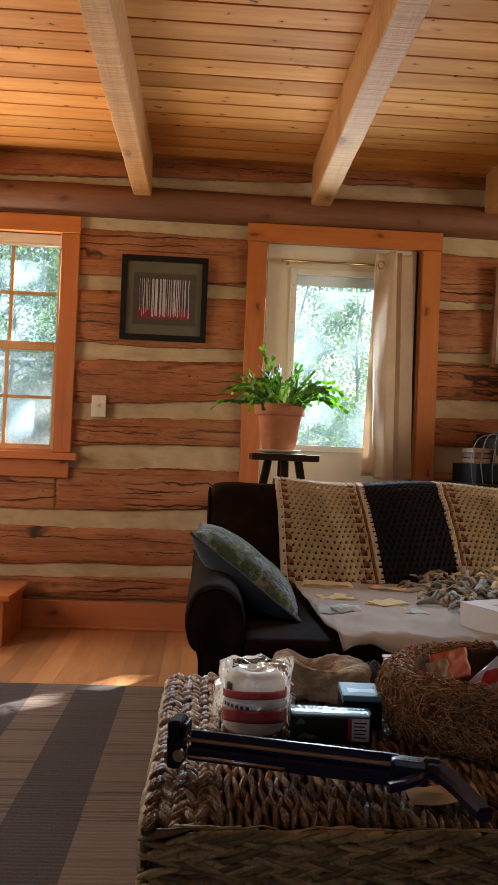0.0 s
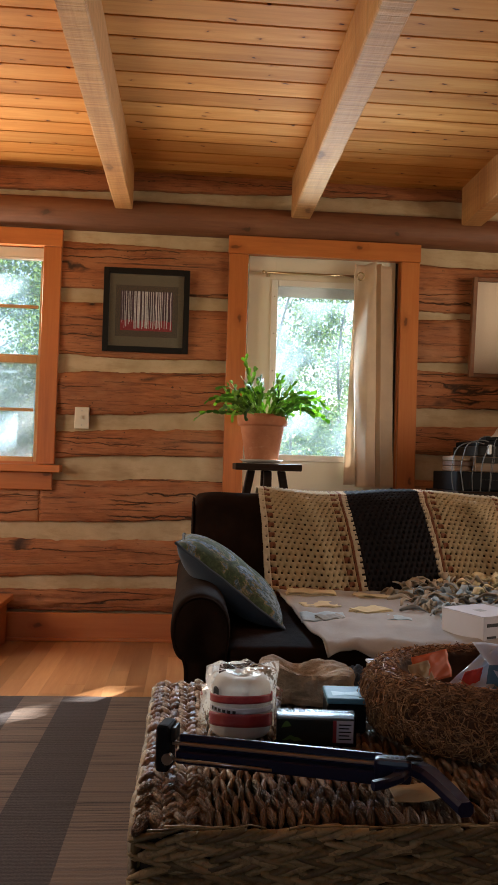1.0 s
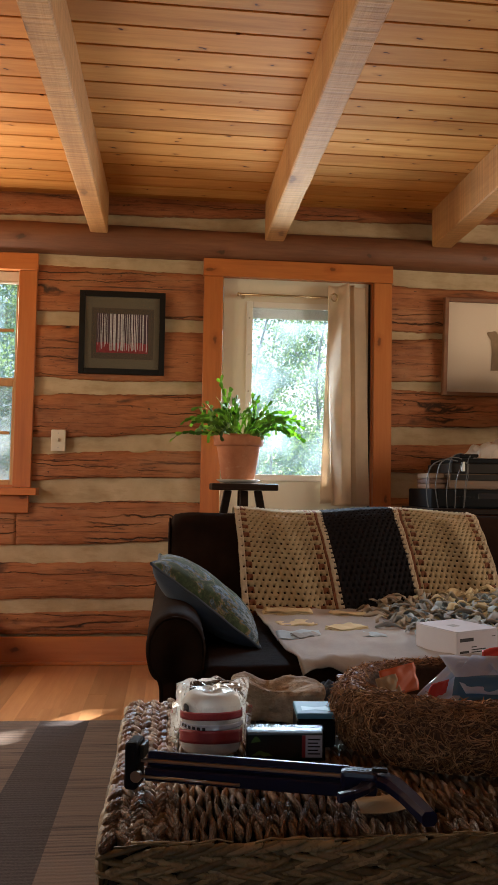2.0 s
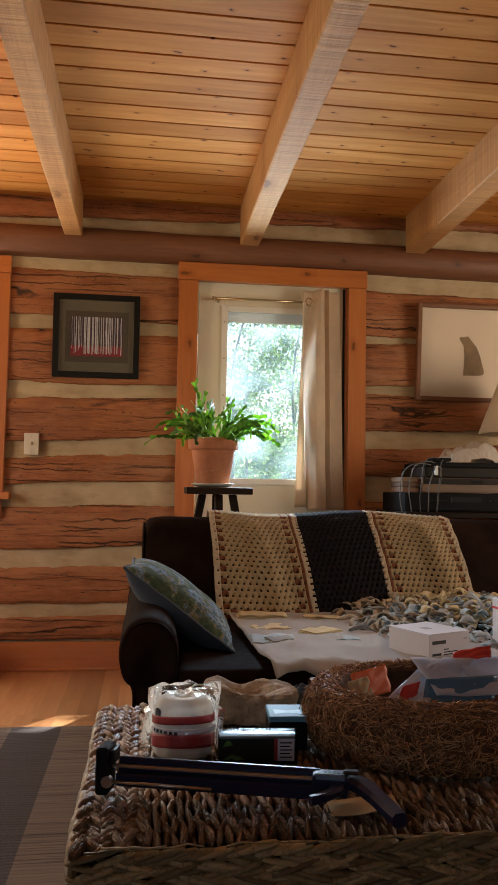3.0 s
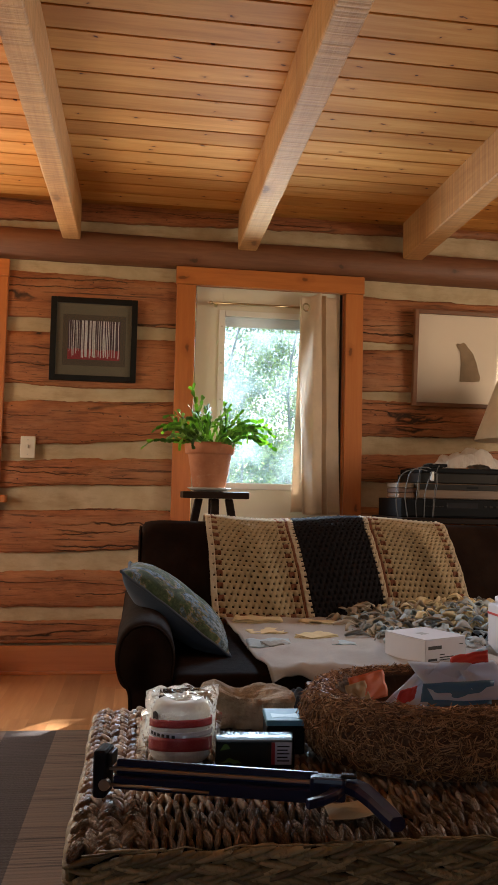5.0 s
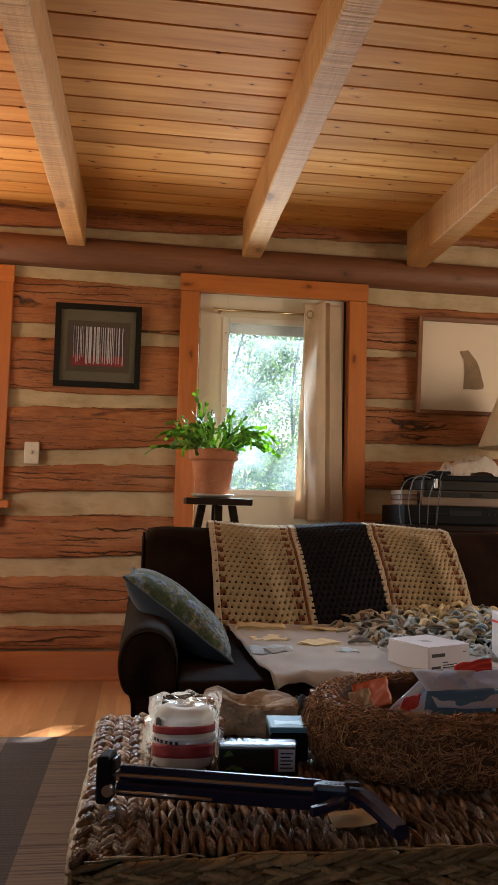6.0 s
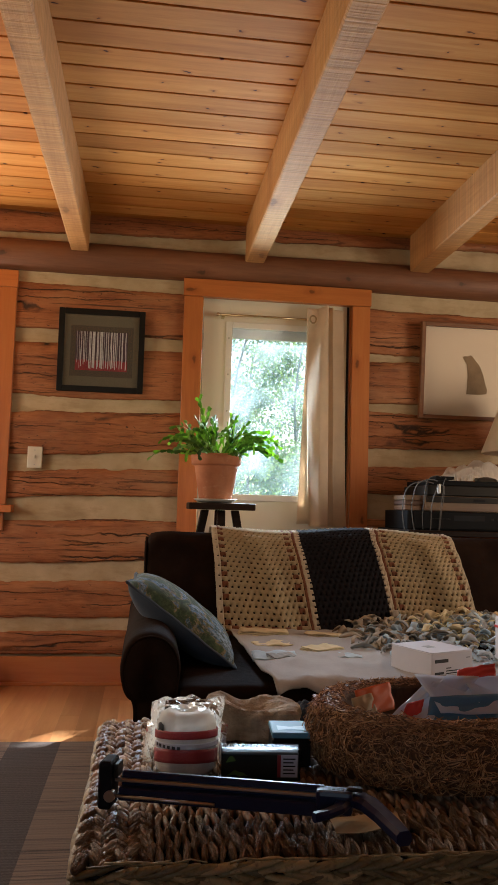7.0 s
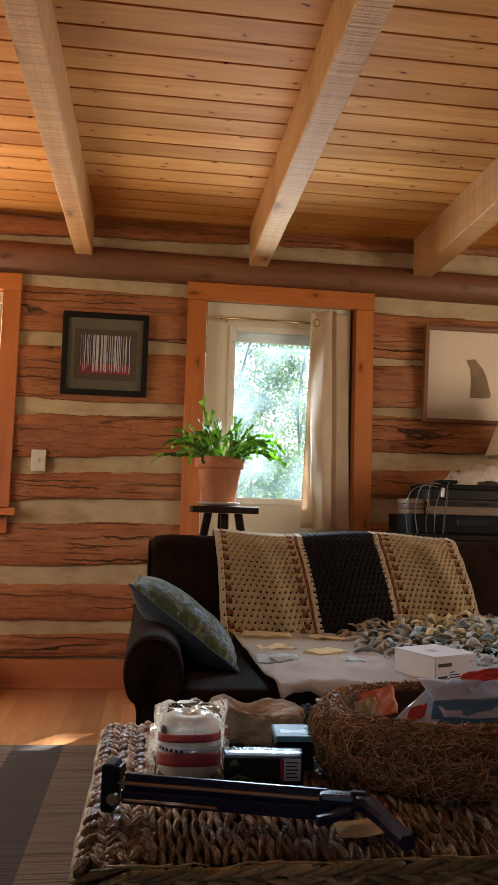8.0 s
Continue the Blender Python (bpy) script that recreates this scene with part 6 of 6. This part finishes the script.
def grip(pts, w, t):
    """A flat curved handle: a rounded bar that follows a line."""
    bm = bmesh.new()
    rows = []
    P = [Vector(p) for p in pts]
    for i, p in enumerate(P):
        d = (P[min(i + 1, len(P) - 1)] - P[max(i - 1, 0)]).normalized()
        n = Vector((-d.y, d.x, 0)).normalized()
        up = Vector((0, 0, 1))
        ww = w[i] if hasattr(w, "__len__") else w
        ring = [(-1, -0.5), (-1, 0.5), (-0.6, 1), (0.6, 1), (1, 0.5), (1, -0.5), (0.6, -1), (-0.6, -1)]
        rows.append([bm.verts.new(p + n * a * ww / 2 + up * b * t / 2) for a, b in ring])
    for r0, r1 in zip(rows, rows[1:]):
        for k in range(8):
            bm.faces.new((r0[k], r0[(k + 1) % 8], r1[(k + 1) % 8], r1[k]))
    bm.faces.new(rows[0][::-1])
    bm.faces.new(rows[-1])
    bmesh.ops.recalc_face_normals(bm, faces=bm.faces)
    return bm


part("handle", grip([(0.316, 0.006, 0.026), (0.344, 0.003, 0.026), (0.361, -0.010, 0.024), (0.377, -0.034, 0.020), (0.391, -0.058, 0.016), (0.402, -0.080, 0.013)], [0.030, 0.036, 0.031, 0.026, 0.025, 0.021], 0.018), M_NAVY, gun)
part("trigger", grip([(0.325, -0.010, 0.024), (0.320, -0.024, 0.022), (0.305, -0.040, 0.020), (0.288, -0.050, 0.018)], [0.022, 0.018, 0.014, 0.010], 0.012), M_NAVY, gun)
part("release", box((0.330, -0.006, 0.038), (0.352, 0.006, 0.043), 0.002), M_GREYPL, gun)
for k in range(5):
    part("print", box((0.304 + 0.006 * k, -0.004, 0.0388), (0.308 + 0.006 * k, 0.003, 0.0394)), M_GREYPL, gun, "grey printed bar")

M_KRAFT = plain("kraft_card", (0.36, 0.24, 0.12), 0.8, vary=0.1)
card = part("card_tag", sheet(10, 6, lambda u, v: (0.312 + 0.098 * u + 0.004 * v, 0.882 + 0.055 * v + 0.008 * u, TOP + 0.003 + 0.005 * wob(u * 2, v * 2, 4)), 0.0008), M_KRAFT)
tagged(card, "brown paper card under the clamp handle", "card")

M_BLUECAP = plain("slate_knit", (0.035, 0.05, 0.075), 0.9, vary=0.2, scale=80, bump=0.002, bscale=300)
cap = part("blue_pouch", crumple(0.385, 1.395, TOP, 0.055, 0.045, 0.052, 9.0), M_BLUECAP, smooth=True)
tagged(cap, "slate blue cloth pouch on the ottoman", "pouch")
wcard = thing("white_card_box", "flat white box on the ottoman behind the basket", "box")
part("body", box((0.405, 1.375, TOP), (0.50, 1.455, TOP + 0.040), 0.003), M_KRAFT, wcard)
part("lid", box((0.403, 1.373, TOP + 0.0405), (0.502, 1.457, TOP + 0.046), 0.002), M_CARTON, wcard)

# ---- twig basket ----
BX, BY = 0.568, 1.165


def twig_mat():
    m = Mat("twigs", 0.6)
    c = m.ramp(m.rand(), [(0.0, (0.08, 0.033, 0.012)), (0.45, (0.30, 0.135, 0.048)), (1.0, (0.66, 0.38, 0.17))])
    m.color(m.mix(m.grey(m.noise(m.coords(), 200, 3), 0.4, 0.7, 0, 0.4), c, (0.06, 0.03, 0.014)))
    return m.m


M_TWIG = twig_mat()
basket = thing("twig_basket", "oval basket of bristling brown twigs holding packets", "basket", (BX, BY, TOP))
RIM = [(0.75, 0.097), (0.79, 0.104), (0.85, 0.106), (0.92, 0.098), (0.97, 0.084), (1.0, 0.055), (0.97, 0.03), (0.90, 0.004)]
RX, RY = 0.232, 0.178


def on_basket(a, s):
    k = max(0.0, min(0.9999, s)) * (len(RIM) - 1)
    i = int(k)
    f = k - i
    r = RIM[i][0] + (RIM[i + 1][0] - RIM[i][0]) * f
    z = RIM[i][1] + (RIM[i + 1][1] - RIM[i][1]) * f
    return Vector((RX * r * math.cos(a), RY * r * math.sin(a), z))


def basket_body():
    bm = bmesh.new()
    prof = [(0.0, 0.012), (0.62, 0.012), (0.70, 0.05), (0.74, 0.093)] + [(r * 0.985, z - 0.004 if z > 0.02 else 0.0) for r, z in RIM] + [(0.0, 0.0)]
    rows = [[bm.verts.new((RX * max(r, 0.0005) * math.cos(k * math.tau / 56), RY * max(r, 0.0005) * math.sin(k * math.tau / 56), z)) for k in range(56)] for r, z in prof]
    for r0, r1 in zip(rows, rows[1:]):
        for k in range(56):
            bm.faces.new((r0[k], r0[(k + 1) % 56], r1[(k + 1) % 56], r1[k]))
    bmesh.ops.recalc_face_normals(bm, faces=bm.faces)
    return bm


part("wall", basket_body(), plain("basket_core", (0.11, 0.05, 0.022), 0.8, vary=0.4, scale=60, bump=0.003, bscale=120), basket, "dark woven inner wall", smooth=True)
rng = random.Random(8)
lines = []
for k in range(6400):
    a = rng.uniform(0, math.tau)
    s = rng.random() ** 0.9 * 0.92
    phi = rng.gauss(0, 0.45 if s < 0.35 else 0.9) + (0.0 if s < 0.3 else 0.9 * rng.choice((-1, -1, 1)))
    step = rng.uniform(0.004, 0.009)
    lift = rng.uniform(0.001, 0.007) if s > 0.35 else rng.uniform(0.0, 0.003)
    flick = rng.uniform(0.0, 0.009) if s > 0.4 else rng.uniform(0.0, 0.003)
    pts = []
    aa, ss = a, s
    for i in range(7):
        f = i / 6
        p = on_basket(aa, ss)
        out = Vector((p.x / RX ** 2, p.y / RY ** 2, (p.z - 0.05) * 260)).normalized()
        side = Vector((out.x, out.y, min(out.z, 0.0) - 0.25)).normalized()
        q = p + out * lift + side * flick * f * f
        q.z = max(q.z, 0.002)
        pts.append(q)
        phi += rng.gauss(0, 0.55)
        aa += math.sin(phi) * step / 0.2
        ss += math.cos(phi) * step / 0.22
    lines.append((pts, rng.uniform(0.0007, 0.0014)))
    if rng.random() < 0.5:
        k0 = rng.randint(2, 4)
        d = (pts[k0 + 1] - pts[k0]).normalized()
        side = d.cross(Vector((rng.uniform(-1, 1), rng.uniform(-1, 1), rng.uniform(-1, 1)))).normalized()
        lines.append(([pts[k0] + (d * 0.8 + side * 0.5) * 0.0045 * q for q in range(4)], 0.0011))
V, F = strands(lines, 3)
me = mesh_from("twig_brush", V, F, False)
me.materials.append(M_TWIG)
ob = new("twig_brush", me)
ob.parent = basket
ob["kind"] = "stuff"
ob["label"] = "bristling thin brown twigs"
M_ORANGE = plain("orange_card", (0.58, 0.10, 0.015), 0.6, vary=0.08)
M_POLY = fabric("clear_poly", (0.70, 0.76, 0.86), 0.45, rough=0.15, bump=0.0002)
M_BLUEPR = plain("blue_print", (0.06, 0.16, 0.26), 0.4)


def flap(name, label, o, ux, vy, mat, bend, cat="packet", thick=0.0012):
    o, ux, vy = Vector(o), Vector(ux), Vector(vy)
    n = ux.cross(vy).normalized()
    ob = part(name, sheet(14, 10, lambda u, v: o + ux * u + vy * v + n * (0.4 * bend * math.sin(u * 3.1) + 0.004 * wob(u * 4, v * 4, o.x * 30)), thick), mat, smooth=True)
    return tagged(ob, label, cat)


Z0 = TOP + 0.083
flap("orange_packet", "orange paper packet standing in the basket", (0.410, 1.117, Z0 + 0.004), (0.070, 0.035, 0.006), (-0.004, 0.022, 0.040), M_ORANGE, 0.004)
flap("kraft_packet", "small brown paper packet leaning in the basket", (0.404, 1.107, Z0 + 0.000), (0.040, 0.02, 0.004), (-0.008, 0.018, 0.034), M_KRAFT, 0.004)
flap("plastic_pouch", "clear plastic pouch with red print in the basket", (0.440, 1.087, Z0 + 0.006), (0.085, 0.050, 0.050), (0.030, -0.004, 0.004), M_POLY, 0.006)
flap("plastic_pouch", "clear plastic pouch with red print in the basket", (0.463, 1.082, Z0 + 0.008), (0.105, 0.062, 0.060), (0.055, -0.006, -0.002), M_POLY, 0.010)
flap("plastic_pouch", "pale plastic pouch on top of the basket", (0.513, 1.152, Z0 + 0.067), (0.150, -0.010, 0.004), (0.020, -0.070, -0.046), M_POLY, 0.014)
flap("plastic_pouch", "pale plastic pouch on top of the basket", (0.593, 1.137, Z0 + 0.062), (0.090, -0.030, -0.022), (0.010, -0.040, -0.030), M_POLY, 0.010)
flap("blue_packet", "blue printed packet in the basket", (0.508, 1.080, Z0 + 0.008), (0.125, 0.004, 0.004), (0.014, 0.020, 0.034), M_BLUEPR, 0.006)
flap("red_packet", "red printed packet in the basket", (0.466, 1.079, Z0 + 0.006), (0.034, 0.010, 0.006), (0.014, 0.016, 0.026), M_REDBAND, 0.003)
flap("red_packet", "red printed packet in the basket", (0.586, 1.144, Z0 + 0.058), (0.064, -0.012, 0.012), (0.006, 0.016, 0.016), M_REDBAND, 0.004)

# ---- outdoors ----


def grass_mat():
    m = Mat("grass", 0.9)
    v = m.coords()
    m.color(m.ramp(m.mix(0.5, m.noise(v, 1.2, 4), m.noise(v, 14, 4)), [(0.3, (0.05, 0.09, 0.025)), (0.7, (0.11, 0.16, 0.05))]))
    return m.m


def ground_sheet():
    def at(u, v):
        x, y = -260 + 520 * u, -260 + 520 * v
        return (x, y, -0.5)
    return sheet(20, 20, at, 0.05)


tagged(part("ground", ground_sheet(), grass_mat()), "mown grass round the house", "ground", kind="structure")
# bark and leaf colours are paled and cooled to carry the outdoor haze
M_BARK = plain("hazed_bark", (0.30, 0.28, 0.25), 0.9, vary=0.3, scale=14, bump=0.01, bscale=30)
M_FOLIAGE = leaf_mat("spring_leaves", (0.09, 0.14, 0.08), (0.19, 0.26, 0.16), 0.6)
LEAF = (np.array([(0, 0, 0), (0.5, 0.06, 0.45), (0, 0.0, 1.0), (-0.5, 0.06, 0.45)]), [(0, 1, 2), (0, 2, 3)])


def tree(x, y, h, spread, leaves, seed, low=0.25, size=0.10, trunk=0.09):
    """A tapered trunk with limbs and twigs, and a loose crown of single leaves along them."""
    rng = random.Random(seed)
    t = thing("tree", "young leafy tree in spring green outside the house", "tree", (x, y, -0.5), group="trees outside")
    wood_bm = bmesh.new()
    tips = []
    stem = [Vector((0.12 * wob(seed, k * 0.4) * k, 0.12 * wob(seed + 5, k * 0.4) * k, h * k / 9)) for k in range(10)]
    tube(stem, [trunk * (1 - 0.09 * k) for k in range(10)], 8, wood_bm)
    for k in range(30):
        f = low + (0.98 - low) * rng.random()
        i = min(8, int(f * 9))
        p = stem[i].lerp(stem[i + 1], f * 9 - i)
        a = rng.uniform(0, math.tau)
        L = spread * (1.1 - 0.6 * f) * rng.uniform(0.6, 1.1)
        d = Vector((math.cos(a), math.sin(a), rng.uniform(0.2, 0.9)))
        limb = [p + d * L * q / 5 + Vector((0.10 * wob(k, q * 0.6), 0.10 * wob(k + 7, q * 0.6), 0)) * q * 0.4 for q in range(6)]
        tube(limb, [trunk * 0.32 * (1 - 0.16 * q) for q in range(6)], 5, wood_bm)
        for q in range(2, 6):
            tips.append(limb[q])
            d2 = (d + Vector((rng.uniform(-1, 1), rng.uniform(-1, 1), rng.uniform(-0.3, 0.8)))).normalized()
            tw = [limb[q] + d2 * L * 0.32 * w / 3 for w in range(4)]
            tube(tw, [trunk * 0.09 * (1 - 0.2 * w) for w in range(4)], 3, wood_bm)
            tips += tw[1:]
    part("trunk", wood_bm, M_BARK, t)
    poses = []
    for _ in range(leaves):
        c = rng.choice(tips) + Vector((rng.gauss(0, 0.20), rng.gauss(0, 0.20), rng.gauss(0, 0.18)))
        e = Euler((rng.uniform(0, 6.3), rng.uniform(0, 6.3), rng.uniform(0, 6.3)))
        s = size * rng.uniform(0.6, 1.3)
        poses.append(Matrix.LocRotScale(c, e, (s * 0.75, s, s)))
    stack("crown", LEAF, poses, M_FOLIAGE, t, "loose spring leaves", smooth=False)
    return t


for args in ((2.2, 19.0, 9.0, 2.0, 6400, 1), (4.1, 21.0, 9.5, 2.4, 6800, 2), (3.3, 25.0, 11.0, 2.8, 6800, 3), (5.4, 28.0, 12.0, 3.2, 6800, 9), (2.6, 29.0, 11.0, 3.2, 6000, 12),
             (-4.6, 18.0, 9.0, 2.2, 8400, 4), (-4.2, 23.0, 10.0, 2.6, 8400, 5), (-6.4, 23.5, 10.0, 2.8, 8400, 6), (-6.0, 28.0, 11.0, 3.2, 7200, 10)):
    tree(*args, low=0.06, trunk=0.055, size=0.105)
tree(6.5, 10.4, 10.5, 2.3, 1300, 7, 0.45, 0.17, 0.14)
tree(2.6, 7.9, 8.2, 1.7, 850, 14, 0.55, 0.15, 0.11)


def woods():
    rng = random.Random(31)
    poses = []
    for _ in range(24000):
        x, y = rng.uniform(-24, 24), rng.uniform(36, 44)
        top = 4.4 + 1.6 * wob(x * 0.22, 3) + 1.0 * wob(x * 0.7, 8)
        z = -0.5 + top * rng.random() ** 0.8
        s = rng.uniform(0.18, 0.36)
        poses.append(Matrix.LocRotScale(Vector((x, y, z)), Euler((rng.uniform(0, 6.3), rng.uniform(0, 6.3), rng.uniform(0, 6.3))), (s, s, s)))
    ob = stack("far_woods", LEAF, poses, M_FOLIAGE, smooth=False)
    tagged(ob, "hazy green edge of the woods beyond the lawn", "woods", kind="stuff")


woods()

# ---- pieces: floor planks and the nearest twists of the ottoman ----
rng = random.Random(17)
PW = 0.083
rest = bmesh.new()
xk = X0
while xk < X1:
    y = Y0 - rng.uniform(0, 0.6)
    while y < 3.95:
        L = rng.choice((0.45, 0.6, 0.75, 0.9, 1.1))
        a, b = max(y, Y0), min(y + L, 3.965)
        y += L
        if b - a < 0.05:
            continue
        lo, hi = (xk + 0.0002, a + 0.0002, -0.014), (xk + PW - 0.0002, b - 0.0002, 0.0)
        if -1.5 < xk < 0.3 and b > 2.7:
            part("plank", box(lo, hi, 0.0003), M_FLOOR, floor)
        else:
            box(lo, hi, bm=rest)
    xk += PW
part("planks", rest, M_FLOOR, floor)["kind"] = "stuff"

# nearest twists carry the lighter, lit copy of the rush
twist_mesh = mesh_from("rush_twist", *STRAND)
twist_mesh.materials.append(M_RUSH_LIT)
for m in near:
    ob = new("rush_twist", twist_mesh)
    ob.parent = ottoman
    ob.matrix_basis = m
